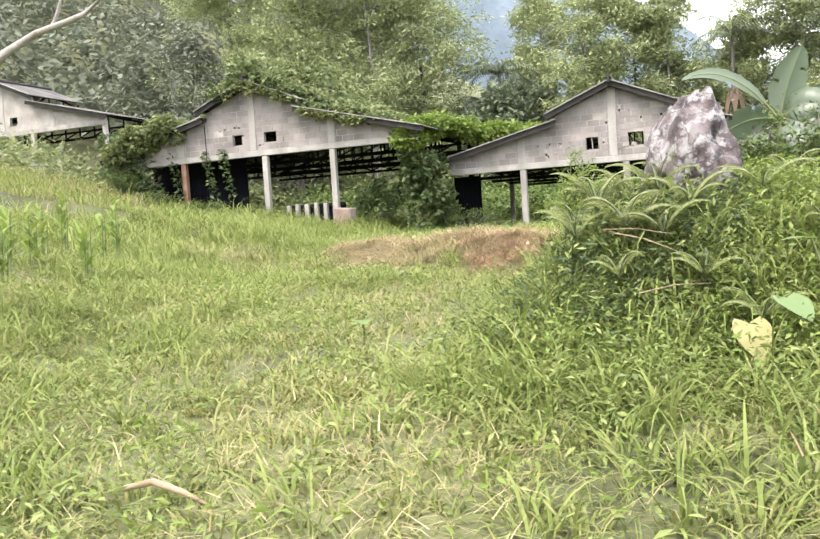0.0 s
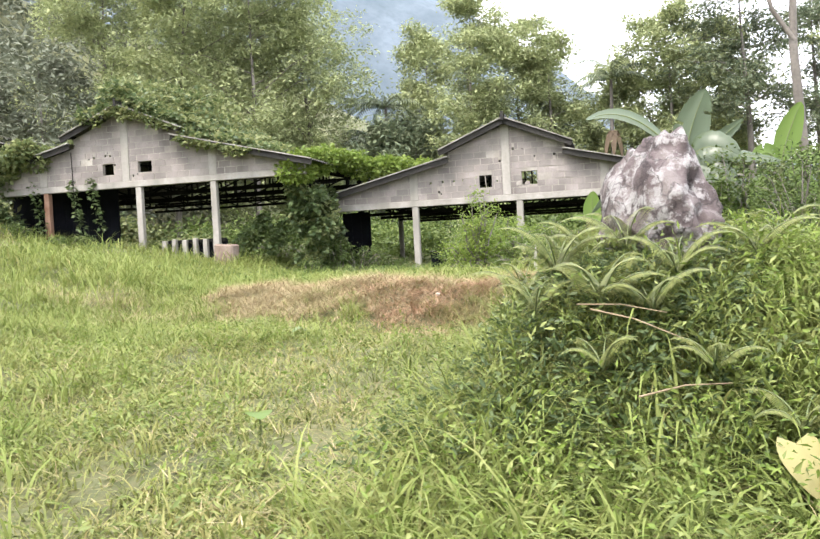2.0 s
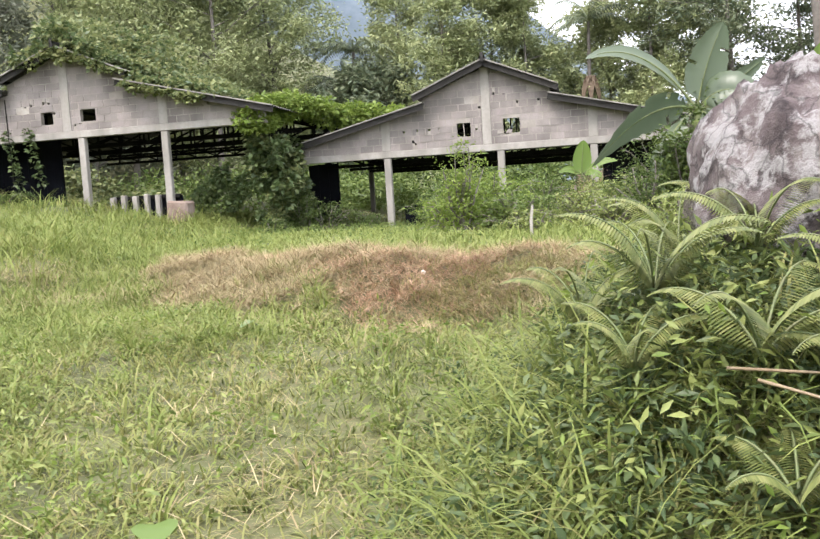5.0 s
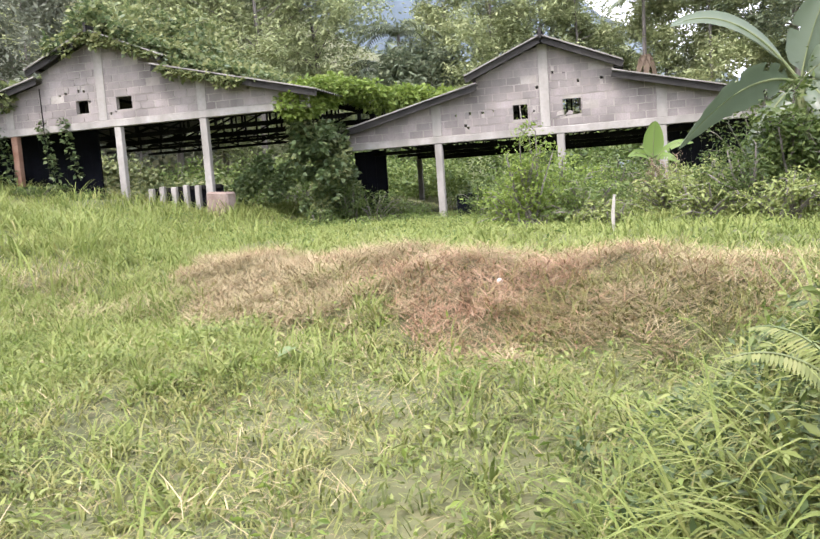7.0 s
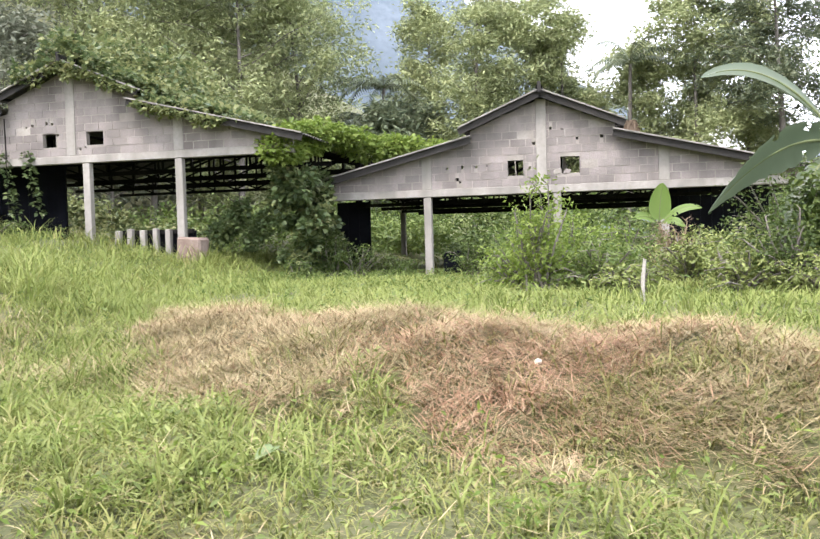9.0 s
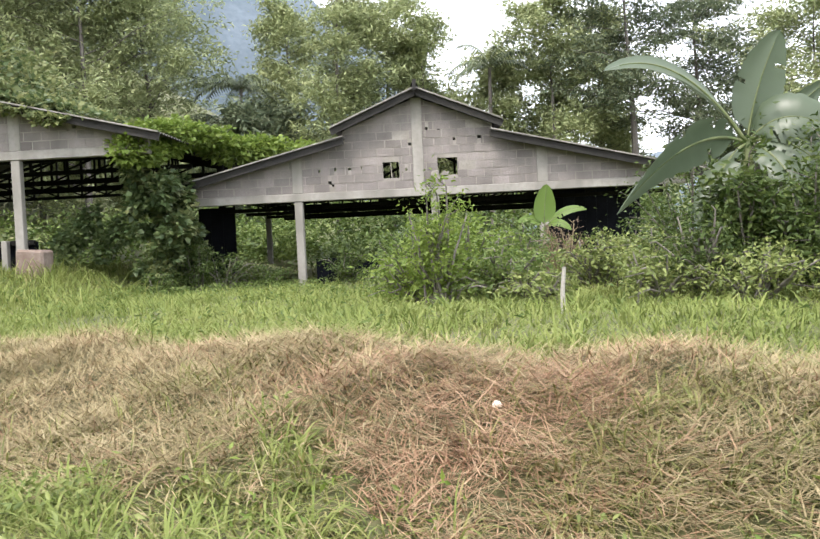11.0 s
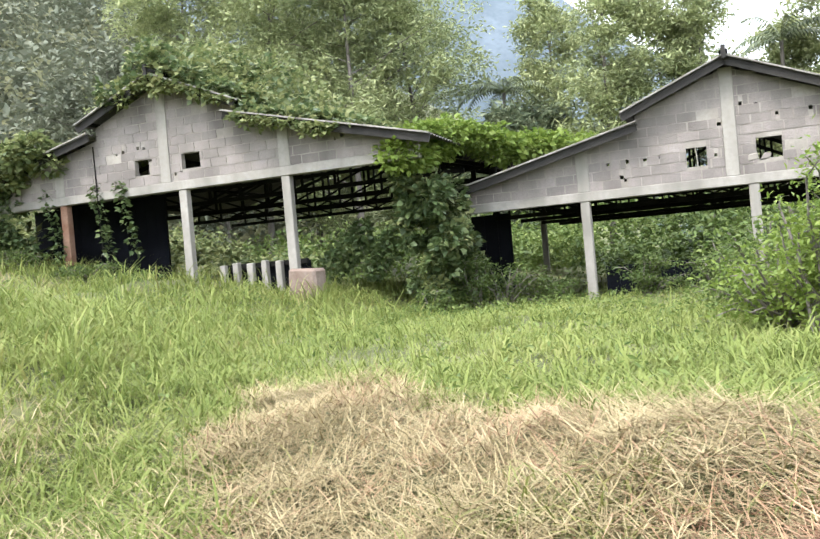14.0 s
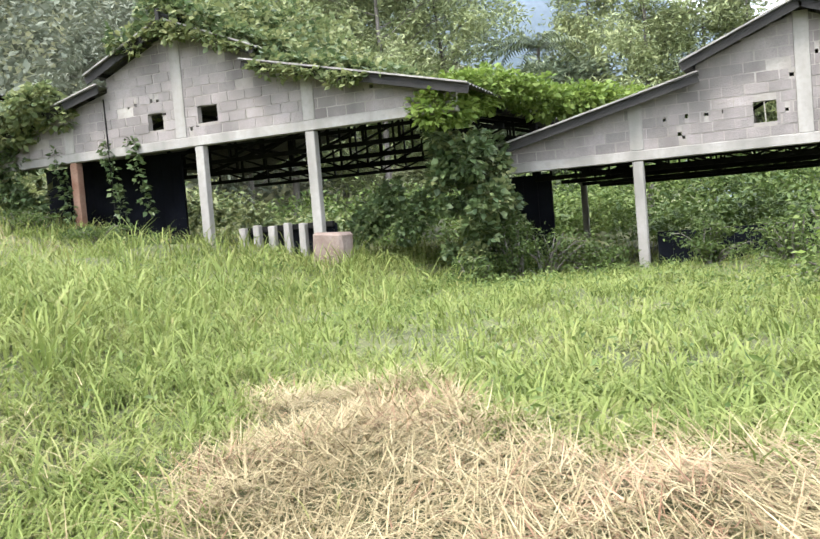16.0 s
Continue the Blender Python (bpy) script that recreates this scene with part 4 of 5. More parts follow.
# ---- creepers on the roofs ----
def creeper(name, centres, n, material, leaf, label):
    """A hanging mass of creeper: leaves strewn over humps given as (x, y, z, rx, ry, rz)."""
    w = np.array([c[3] * c[5] + c[4] for c in centres])
    pick = RNG.choice(len(centres), n, p=w / w.sum())
    c = np.array(centres)[pick]
    d = RNG.normal(size=(n, 3))
    d /= np.linalg.norm(d, axis=1)[:, None]
    d[:, 2] = np.abs(d[:, 2]) * np.where(RNG.random(n) < 0.75, 1, -0.6)
    r = RNG.uniform(0.72, 1.08, n)[:, None]
    bump = 1 + 0.22 * np.sin(5 * d[:, :1] + 3 * c[:, :1]) * np.sin(6 * d[:, 1:2] + c[:, 1:2])
    p = c[:, :3] + d * c[:, 3:] * r * bump
    v, f = leaves(p, RNG.uniform(0.6, 1.4, n) * leaf, 0.7, 0.5, 0.3, d * 0.8)
    ob = joined(name, v, f, material)
    return tagged(ob, label, "creeper", kind="stuff")


def roof_line(x):
    """Top of the creeper-grown roof over the gable."""
    a = abs(x + 15.34)
    return ZA + (2.60 - 0.42 * a if a < 2.05 else 1.46 - 0.24 * (a - 2.05))


roof_humps = []
for k in range(46):
    x = -16.55 + 0.135 * k + RNG.uniform(-0.1, 0.1)
    thick = 1.0 * math.exp(-((x + 15.6) / 1.0) ** 2) + 0.42 * smooth_step(-9.6, -12.5, x) * (0.55 + 0.45 * math.sin(3.3 * x) * math.sin(1.7 * x + 1))
    for y0, y1, f in ((-0.25 if x < -13.6 else 0.0, 0.7, 0.7), (0.7, 2.4, 0.95), (2.4, 5.0, 1.1), (5.0, 8.5, 1.2)):
        s = (0.10 + thick * RNG.uniform(0.5, 0.95)) * f
        roof_humps.append((x, YA + RNG.uniform(y0, y1), roof_line(x) + RNG.uniform(0.1, 0.6) * s, RNG.uniform(0.22, 0.42), 0.3 + 0.12 * y1, s * 0.8))
creeper("roof_creeper", roof_humps, 21000, VINE, 0.15, "green creeper spilling over the shed roof")
creeper("roof_creeper", roof_humps[::2], 7500, VINEDARK, 0.15, "dark creeper leaves over the shed roof")
fringe = []
for k in range(30):
    x = -16.0 + 0.17 * k + RNG.uniform(-0.06, 0.06)
    drop = RNG.uniform(0.05, 0.5) * (0.15 + 0.85 * math.sin(2.6 * x) ** 2)
    fringe.append((x, YA - 0.40, roof_line(x) - 0.1 - drop * 0.5, 0.16, 0.08, drop * 0.6))
creeper("roof_creeper", fringe, 1300, VINE, 0.13, "creeper fringe hanging over the gable")
between = [(-9.75 + 0.22 * k, YA + 1.2 + 0.36 * k, 4.86 - 0.03 * k + RNG.uniform(-0.15, 0.15), RNG.uniform(0.4, 0.75), 0.6, RNG.uniform(0.3, 0.5)) for k in range(18)]
between += [(-9.9 + RNG.uniform(0, 0.4), YA + 0.1 + 0.22 * k, 4.3 + 0.05 * k, 0.45, 0.5, 0.45) for k in range(8)]
creeper("wall_creeper", between, 15000, LUSH, 0.13, "yellow-green creeper heap between two sheds")
curtain = [(-9.5 + RNG.uniform(-0.55, 0.65), 25.9 + RNG.uniform(0, 1.7), RNG.uniform(1.4, 3.9), RNG.uniform(0.1, 0.26), 0.25, RNG.uniform(0.12, 0.42)) for k in range(46)]
creeper("wall_creeper", curtain, 4800, VINEDARK, 0.15, "dark creeper curtain between two sheds")
creeper("wall_creeper", curtain[::2], 2800, VINE, 0.15, "lighter creeper leaves hanging between two sheds")
creeper("wall_creeper", [(-21.2 + 0.4 * (k % 4), YA - 0.2 + 0.3 * (k % 2), ZA + 1.0 - 0.28 * k, 0.55, 0.5, 0.35) for k in range(9)], 3000, VINEDARK, 0.15, "creeper climbing the shed corner")
creeper("wall_creeper", [(-21.0 + 0.75 * k, YA + 2.5, ZA + 1.15 + 0.1 * k, 0.7, 1.0, 0.5) for k in range(5)], 3500, VINE, 0.18, "yellow-green bush behind the shed corner")
creeper("wall_creeper", [(-20.9 + 0.3 * k, YA - 0.5 + 0.2 * (k % 3), ZA + 0.5 + 0.13 * (k % 4) + 0.06 * k, 0.42, 0.4, 0.4) for k in range(9)], 4200, VINE, 0.16, "yellow-green creeper over the low roof corner")
for xx in (-20.0, -18.7, -17.3, -16.6):
    creeper("hanging_creeper", [(xx + 0.05 * k, YA - 0.08, ZA + 0.2 - 0.24 * k, 0.12, 0.08, 0.14) for k in range(7)], 170, VINEDARK, 0.12, "thin creeper strand hanging in the shed front")
creeper("hanging_creeper", [(-11.9 + 0.2 * k, YA + 0.9, 2.2 + 0.16 * (k % 5), 0.16, 0.25, 0.42) for k in range(8)], 1700, VINEDARK, 0.13, "creeper heap behind the shed post")


# ---- trees ----
def tree(name, at, height, spread, n, material, label, trunk_r=0.22, low=0.3, tuft=0.55, leaf=0.30, bark=None, limbs=26, droop=0.1, rise=(0.15, 0.65), flat=0.38):
    """A tree: bent tapered trunk, limbs, and tufts of small leaves with gaps between them."""
    plant = empty(name, at, label, "tree")
    lean = RNG.normal(size=2) * height * 0.03
    trunk = [np.array([lean[0] * t ** 1.5 + 0.15 * math.sin(5 * t), lean[1] * t ** 1.5, height * t - 0.5 * (t == 0)]) for t in np.linspace(0, 0.97, 8)]
    v, f = tube(trunk, [trunk_r * (1 - 0.92 * t) for t in np.linspace(0, 1, 8)], 8)
    joined("trunk", v, f, bark or BARK, plant)
    sets = []
    for k in range(limbs):
        t = low + (0.98 - low) * (k + RNG.random()) / limbs
        i = min(int(t / 0.97 * 7), 6)
        q = t / 0.97 * 7 - i
        root = trunk[i] * (1 - q) + trunk[i + 1] * q
        a = RNG.uniform(0, 2 * np.pi)
        reach = spread * (0.35 + 0.75 * math.sin(math.pi * min(1, (t - low) / (1 - low) * 0.75 + 0.22))) * RNG.uniform(0.55, 1.1)
        tip = root + np.array([math.cos(a) * reach, math.sin(a) * reach, reach * RNG.uniform(*rise)])
        mid = (root + tip) / 2 + np.array([0, 0, reach * 0.08])
        v, f = tube([root, mid, tip], [trunk_r * 0.32 * (1.1 - t), trunk_r * 0.2 * (1.1 - t), 0.012], 5)
        joined("limb", v, f, bark or BARK, plant)
        m = n // limbs
        groups = max(4, m // 50)
        g = RNG.uniform(0.3, 1.08, groups)
        gc = root + (tip - root) * g[:, None] + RNG.normal(size=(groups, 3)) * reach * np.array([0.17, 0.17, 0.12])
        pk = RNG.integers(0, groups, m)
        c = gc[pk] + RNG.normal(size=(m, 3)) * tuft * np.array([0.62, 0.62, flat])
        sets.append(leaves(c, RNG.uniform(0.6, 1.4, m) * leaf, 0.34, 0.5, droop))
    v, f = merged(sets)
    joined("crown", v, f, material, plant)
    return plant


def polar(az, dist):
    """A place by compass from the middle of the walk."""
    return -1.5 + dist * math.sin(radians(az)), 5.0 + dist * math.cos(radians(az))


for az, dist, h, sp, n in ((-34, 62, 17, 4.6, 9000), (-29.5, 58, 19, 5.0, 12000), (-24.0, 57, 19, 5.2, 12000), (-19.8, 60, 17.5, 4.2, 9000), (-26.5, 68, 21, 5, 8000), (-21.5, 70, 21, 5, 8000)):
    x, y = polar(az, dist)
    tree("feathery_tree", (x, y, gz(x, y) - 0.2), h * 1.22, sp * 1.15, int(n * 2.6), PINE, "feathery light green tree behind the sheds", 0.24, 0.14, 0.72, 0.33, limbs=34)
for az, dist, h, sp, n in ((-8.8, 58, 16.5, 4.4, 10000), (-5.2, 62, 16.0, 4.2, 9000), (-11.2, 60, 15.0, 3.2, 7000), (-3.0, 60, 14.5, 2.6, 6000)):
    x, y = polar(az, dist)
    tree("feathery_tree", (x, y, gz(x, y) - 0.2), h * 1.12, sp, int(n * 2.5), PINE, "feathery light green tree behind the sheds", 0.24, 0.18, 0.68, 0.32, limbs=32)
for az, dist, h, sp, n in ((2.6, 61, 14.0, 3.2, 15000), (5.2, 58, 16.5, 3.8, 19000), (8.2, 62, 15.5, 3.8, 16000), (0.2, 66, 11.5, 2.8, 10000), (20.5, 56, 14, 4.6, 12000)):
    x, y = polar(az, dist)
    tree("broadleaf_tree", (x, y, gz(x, y) - 0.2), h, sp, n, PINE, "open crowned light green tree with gaps of sky", 0.22, 0.34, 0.62, 0.32)
for az, dist, h, sp, n in ((10.2, 57, 18.5, 4.4, 12000), (14.2, 60, 16.5, 4.6, 12000), (17.5, 64, 13.5, 4.0, 8000), (25, 58, 15, 5, 9000)):
    x, y = polar(az, dist)
    tree("umbrella_tree", (x, y, gz(x, y) - 0.2), h, sp, n, DARKTREE, "dark spreading tree with flat layers of leaves", 0.30, 0.42, 0.95, 0.32, None, 22, 0.0, (0.05, 0.28), 0.14)
for az, dist, h, sp, n in ((-14.6, 55, 9.6, 2.6, 9000), (-12.6, 57, 9.2, 2.4, 8000), (-17, 64, 9.5, 3, 4500), (-2.0, 64, 9.5, 3.0, 4000), (0.8, 66, 9.5, 3.0, 4000), (5.0, 70, 9.5, 3, 3500), (10, 68, 9, 3, 3500), (17, 66, 9, 4, 3500), (-32, 54, 9, 3.5, 5000), (-38, 52, 10, 4, 5000)):
    x, y = polar(az, dist)
    tree("dark_tree", (x, y, gz(x, y) - 0.2), h, sp, n, DARKTREE if az > -18 else GREYWOODS, "low dark green tree behind the sheds", 0.2, 0.15, 0.7, 0.45)


def palm(at, height, fronds, dead, label):
    """A coconut palm: ringed trunk and drooping feathered fronds."""
    plant = empty("palm_tree", at, label, "palm")
    v, f = tube([(0, 0, -0.4), (0.2, 0, height * 0.4), (0.3, 0, height * 0.8), (0.35, 0, height)], [0.2, 0.15, 0.13, 0.1], 8)
    joined("trunk", v, f, BARK, plant)
    for k in range(fronds):
        hd = 2 * math.pi * k / fronds + RNG.uniform(-0.2, 0.2)
        h = np.array([math.cos(hd), math.sin(hd), 0])
        sd = np.array([-math.sin(hd), math.cos(hd), 0])
        p, tilt, vs, fs = np.array([0.35, 0, height]), radians(RNG.uniform(20, 75)), [], []
        L, m = RNG.uniform(2.8, 3.7), 18
        pts = []
        for q in range(m):
            pts.append(p)
            p = p + (h * math.cos(tilt) + np.array([0, 0, 1]) * math.sin(tilt)) * L / m
            tilt -= radians(110) / m
        for q in range(2, m):
            l = 0.75 * math.sin(math.pi * (0.15 + 0.8 * q / m))
            for sgn in (-1, 1):
                i = len(vs)
                tipv = pts[q] + sd * sgn * l * 0.75 + np.array([0, 0, -l * 0.6]) + h * l * 0.3
                vs += [pts[q], pts[q] + h * 0.17, tipv]
                fs.append((i, i + 1, i + 2))
        fr = joined("frond", np.array(vs), [np.array(fs)], DARKTREE, plant)
        v, f = tube(pts, np.linspace(0.035, 0.008, m), 4)
        joined("stalk", v, f, GREENSTEM, fr)
    for k in range(dead):
        hd = 2 * math.pi * k / dead
        d = np.array([math.cos(hd), math.sin(hd), 0])
        v, f = blades(np.array([[0.33, 0, height - 3.6]]) + d * 0.15, np.array([RNG.uniform(2.0, 2.6)]), np.array([0.6]), np.array([1.9]), np.array([0.5]), 6, np.array([hd]))
        joined("dead_frond", v, f, FADEDLEAF, plant)
    return plant


for az, dist, h, dead in ((-14.8, 58, 11.0, 0), (1.1, 58, 12.0, 8), (-15.9, 62, 9.0, 0)):
    x, y = polar(az, dist)
    palm((x, y, gz(x, y)), h, 13, dead, "coconut palm with drooping fronds behind the sheds")


def bare_tree(at, limbs, label, bark=PALEBARK):
    """A leafless tree from poly-lines of (points, radius)."""
    plant = empty("bare_tree", at, label, "tree")
    for k, (pts, r) in enumerate(limbs):
        v, f = tube(pts, np.linspace(r, r * 0.35, len(pts)), 8)
        joined("trunk" if k == 0 else "limb", v, f, bark, plant)
    return plant


bare_tree((-17.1, 16.0, gz(-17.1, 16.0)), [([(0, 0, -0.3), (0.05, 0, 1.6), (0.12, 0.05, 3.2), (0.25, 0, 4.6), (0.6, 0.1, 7.6)], 0.24),
                                          ([(0.13, 0.05, 2.6), (0.9, 0.0, 3.12), (1.95, 0.0, 3.45), (2.85, 0.0, 3.58), (3.4, 0.0, 3.68), (4.1, 0.0, 4.05), (4.9, 0.1, 5.0)], 0.11),
                                          ([(2.45, 0.0, 3.54), (2.65, 0.0, 3.85), (2.8, 0.0, 4.2), (2.9, 0.1, 5.0)], 0.05)], "pale leafless tree with one long limb")
bare_tree((3.6, 21.0, gz(3.6, 21.0)), [([(0, 0, -0.3), (0.0, 0, 2.5), (-0.1, 0.05, 4.5), (-0.05, 0, 6.5), (0.1, 0.1, 9.0)], 0.13),
                                      ([(-0.08, 0, 4.6), (-0.5, 0, 5.3), (-0.65, 0.1, 6.0), (-1.1, 0.1, 6.8)], 0.06)], "thin bare trunk behind the banana", BARK)

# ---- woods on the slope, thickets, distant hill ----
def woods(name, n, place, size, material, leaf, label, groups=260):
    """Far woods: crowns of leaf tufts over a slope. place(k) gives centres, size (r, height)."""
    c = place(groups)
    r = RNG.uniform(size[0], size[1], groups)
    pk = RNG.integers(0, groups, n)
    d = RNG.normal(size=(n, 3))
    d /= np.linalg.norm(d, axis=1)[:, None]
    d[:, 2] = np.abs(d[:, 2]) * 1.15 - 0.15
    bump = 1 + 0.3 * np.sin(7 * d[:, 0] + pk) * np.sin(6 * d[:, 1] + 2 * pk) + 0.15 * RNG.normal(size=n)
    p = c[pk] + d * (r[pk] * bump)[:, None]
    v, f = leaves(p, RNG.uniform(0.6, 1.4, n) * leaf, 0.5, 0.5, 0.2, d * 0.7)
    return tagged(joined(name, v, f, material), label, "woods", kind="stuff")


def on_slope(az0, az1, d0, d1, lift):
    def place(k):
        az, ds = np.radians(RNG.uniform(az0, az1, k)), RNG.uniform(d0, d1, k)
        x, y = -1.5 + ds * np.sin(az), 5 + ds * np.cos(az)
        return np.stack([x, y, ground(x, y) + RNG.uniform(0.2, lift, k)], -1)
    return place


woods("slope_woods", 60000, on_slope(-75, -24, 60, 135, 7.0), (1.8, 4.4), GREYWOODS, 0.7, "greyish green woods on the rising slope", 330)
woods("far_woods", 20000, on_slope(-24, 40, 62, 100, 6.0), (1.6, 3.4), PINE, 0.6, "dense green woods behind the sheds", 200)
woods("thicket", 11000, lambda k: np.stack([RNG.uniform(-28, 8, k), RNG.uniform(48, 54, k), RNG.uniform(1.0, 3.4, k) + 0.3], -1), (0.7, 1.5), SHRUB, 0.26, "green thicket seen through the open sheds", 200)
woods("thicket", 14000, lambda k: np.stack([RNG.uniform(-28, 8, k), RNG.uniform(46, 53, k), RNG.uniform(0.8, 3.0, k) + 0.3], -1), (0.6, 1.3), THICKET, 0.26, "dark green thicket seen through the open sheds", 160)
woods("thicket", 9000, lambda k: np.stack([RNG.uniform(-14.5, -9, k), RNG.uniform(41, 46, k), RNG.uniform(1.6, 2.5, k)], -1), (0.4, 0.9), SHRUB, 0.2, "light green weeds inside the shed", 120)
woods("thicket", 9000, lambda k: np.stack([RNG.uniform(-9, 3, k), RNG.uniform(40, 46, k), RNG.uniform(0.9, 1.9, k)], -1), (0.35, 0.8), THICKET, 0.2, "green weeds inside the shed", 130)
woods("slope_scrub", 9000, lambda k: (lambda x, y: np.stack([x, y, ground(x, y) + 0.3], -1))(RNG.uniform(-30, -20.5, k), RNG.uniform(20, 44, k)), (0.5, 1.3), VINE, 0.24, "yellow-green scrub between the sheds", 90)

hv, hn = [], 90
for k in range(hn):
    az = -100 + 160 * k / (hn - 1)
    top = np.interp(az, [-100, -60, -30, -18, -13, -9, -4, 0, 4, 12, 30, 60], [170, 195, 190, 165, 142, 122, 98, 72, 50, 40, 36, 32])
    top = top + 2.5 * math.sin(az * 0.5) + 1.2 * math.sin(az * 1.9 + 1)
    for r in range(14):
        t = r / 13
        dist = 300 + 110 * t
        x, y = polar(az, dist)
        hv.append((x, y, -6 + top * (1 - (1 - t) ** 1.6) + 3.0 * math.sin(az * 3.1 + r) * t))
hf = [(k * 14 + r, (k + 1) * 14 + r, (k + 1) * 14 + r + 1, k * 14 + r + 1) for k in range(hn - 1) for r in range(13)]
tagged(obj("backdrop", hv, hf, HILL, None, "", True), "distant wooded hill, blue-grey haze put into its colour", "hill", kind="structure")


# ---- meadow ----
def meadow(name, pts, h, w, lean, bend, material, label, segs=3, turn=None):
    n = len(pts)
    v, f = blades(pts, RNG.uniform(*h, n), RNG.uniform(*w, n), RNG.uniform(*lean, n), RNG.uniform(*bend, n), segs, turn)
    return tagged(joined(name, v, f, material), label, "grass", kind="stuff")


def tussocks(name, pts, per, spread, h, w, material, label, segs=4, flop=0.55, bend=(0.8, 2.0)):
    """Grass tussocks: blades that rise close together in the middle and fall outwards at the rim."""
    m = len(pts)
    n = m * per
    size = np.repeat(RNG.uniform(0.55, 1.35, m), per)
    a, q = RNG.uniform(0, 2 * np.pi, n), np.sqrt(RNG.random(n))
    sway = np.repeat(RNG.uniform(0, 2 * np.pi, m), per)
    base = np.repeat(pts, per, 0)
    base[:, 0] += np.cos(a) * q * spread * size
    base[:, 1] += np.sin(a) * q * spread * size
    base[:, 2] = ground(base[:, 0], base[:, 1]) - 0.01
    tall = RNG.uniform(*h, n) * size * (1.1 - 0.35 * q)
    lean = np.clip(0.08 + flop * q + RNG.normal(size=n) * 0.15, 0.0, 1.1)
    turn = np.arctan2(np.sin(a) + 0.5 * np.sin(sway), np.cos(a) + 0.5 * np.cos(sway)) + RNG.normal(size=n) * 0.45
    v, f = blades(base, tall, RNG.uniform(*w, n), lean, RNG.uniform(*bend, n), segs, turn)
    return tagged(joined(name, v, f, material), label, "grass", kind="stuff")


off_hay = lambda x, y: 1 - hay_zone(x, y)
near = scatter(135000, -8.5, 4.5, 0.6, 13.0, lambda x, y: (1 - 0.9 * hay_zone(x, y)) * (0.45 + 0.55 * clump(x, y, 1.2)) * smooth_step(4.5, 3.0, x) * smooth_step(-8.5, -6.5, x))
meadow("meadow_grass", near, (0.06, 0.20), (0.006, 0.013), (0.3, 1.15), (0.3, 1.6), GRASS, "short matted green meadow grass", 2)
near = scatter(5200, -7.5, 3.2, 0.8, 12.5, lambda x, y: off_hay(x, y) * (0.25 + 0.75 * clump(x, y, 0.9, 2.0)) * (1 - 0.55 * path_zone(x, y)) * (1 - 0.8 * mound_zone(x, y)))
tussocks("meadow_tussocks", near, 17, 0.10, (0.13, 0.27), (0.008, 0.017), GRASS, "low leafy tussocks of meadow grass")
tall = scatter(1500, -9.0, 2.4, 1.0, 13.0, lambda x, y: off_hay(x, y) * clump(x, y, 0.6, 2.0) ** 1.5 * (1 - 0.9 * path_zone(x, y)))
tussocks("tuft_grass", tall, 20, 0.13, (0.22, 0.42), (0.009, 0.019), TALL, "taller arching tufts of light green grass", 5, 0.5)
left = scatter(3600, -14, -1.5, 2.0, 19.0, lambda x, y: smooth_step(-0.9, -3.0, x + 0.36 * y) * off_hay(x, y) * (0.25 + 0.75 * clump(x, y, 0.5, 1.0)))
tussocks("tall_grass", left, 22, 0.17, (0.26, 0.58), (0.009, 0.02), TALL, "tall arching light green grass on the slope", 4, 0.55)
left = scatter(26000, -14, -1.5, 2.0, 19.0, lambda x, y: smooth_step(-0.9, -3.0, x + 0.36 * y) * off_hay(x, y))
meadow("meadow_grass", left, (0.12, 0.32), (0.008, 0.016), (0.2, 1.1), (0.4, 1.8), GRASS, "matted green grass on the slope")
far = scatter(90000, -14, 4.5, 11.5, 29, lambda x, y: off_hay(x, y) * smooth_step(-0.5, 0.3, y - np.minimum(bank_back(x), 15.2)) * (1 - 0.6 * smooth_step(19, 27, y)))
meadow("meadow_grass", far, (0.12, 0.30), (0.010, 0.022), (0.2, 1.1), (0.4, 1.9), TALL, "bright green meadow grass before the sheds", 2)
far = scatter(4800, -14, 4.5, 11.8, 28, lambda x, y: off_hay(x, y) * smooth_step(-0.4, 0.4, y - np.minimum(bank_back(x), 15.2)) * (0.15 + 0.85 * clump(x, y, 0.45, 6.0)) * (1 - 0.5 * smooth_step(19, 27, y)))
tussocks("tuft_grass", far, 18, 0.17, (0.18, 0.42), (0.012, 0.026), TALL, "lush arching tufts before the sheds", 3, 0.6)
beside = scatter(1500, -9.0, -3.4, 9.8, 16.5, off_hay)
tussocks("tuft_grass", beside, 18, 0.15, (0.18, 0.40), (0.009, 0.018), TALL, "lush grass beside the drying hay", 4, 0.6)
slope = scatter(5600, -34, -9, 7, 31, lambda x, y: (0.3 + 0.7 * clump(x, y, 0.35, 2.0)) * smooth_step(-7.5, -9.5, x))
tussocks("tall_grass", slope, 12, 0.25, (0.4, 0.9), (0.014, 0.03), TALL, "tall rank grass on the upper slope", 3, 0.5)
dry_slope = scatter(3000, -34, -12, 10, 29, lambda x, y: np.exp(-((x + 22.5) / 4.2) ** 2 - ((y - 22.5) / 3.5) ** 2) + 0.6 * np.exp(-((x + 15.8) / 1.5) ** 2 - ((y - 15.2) / 1.6) ** 2))
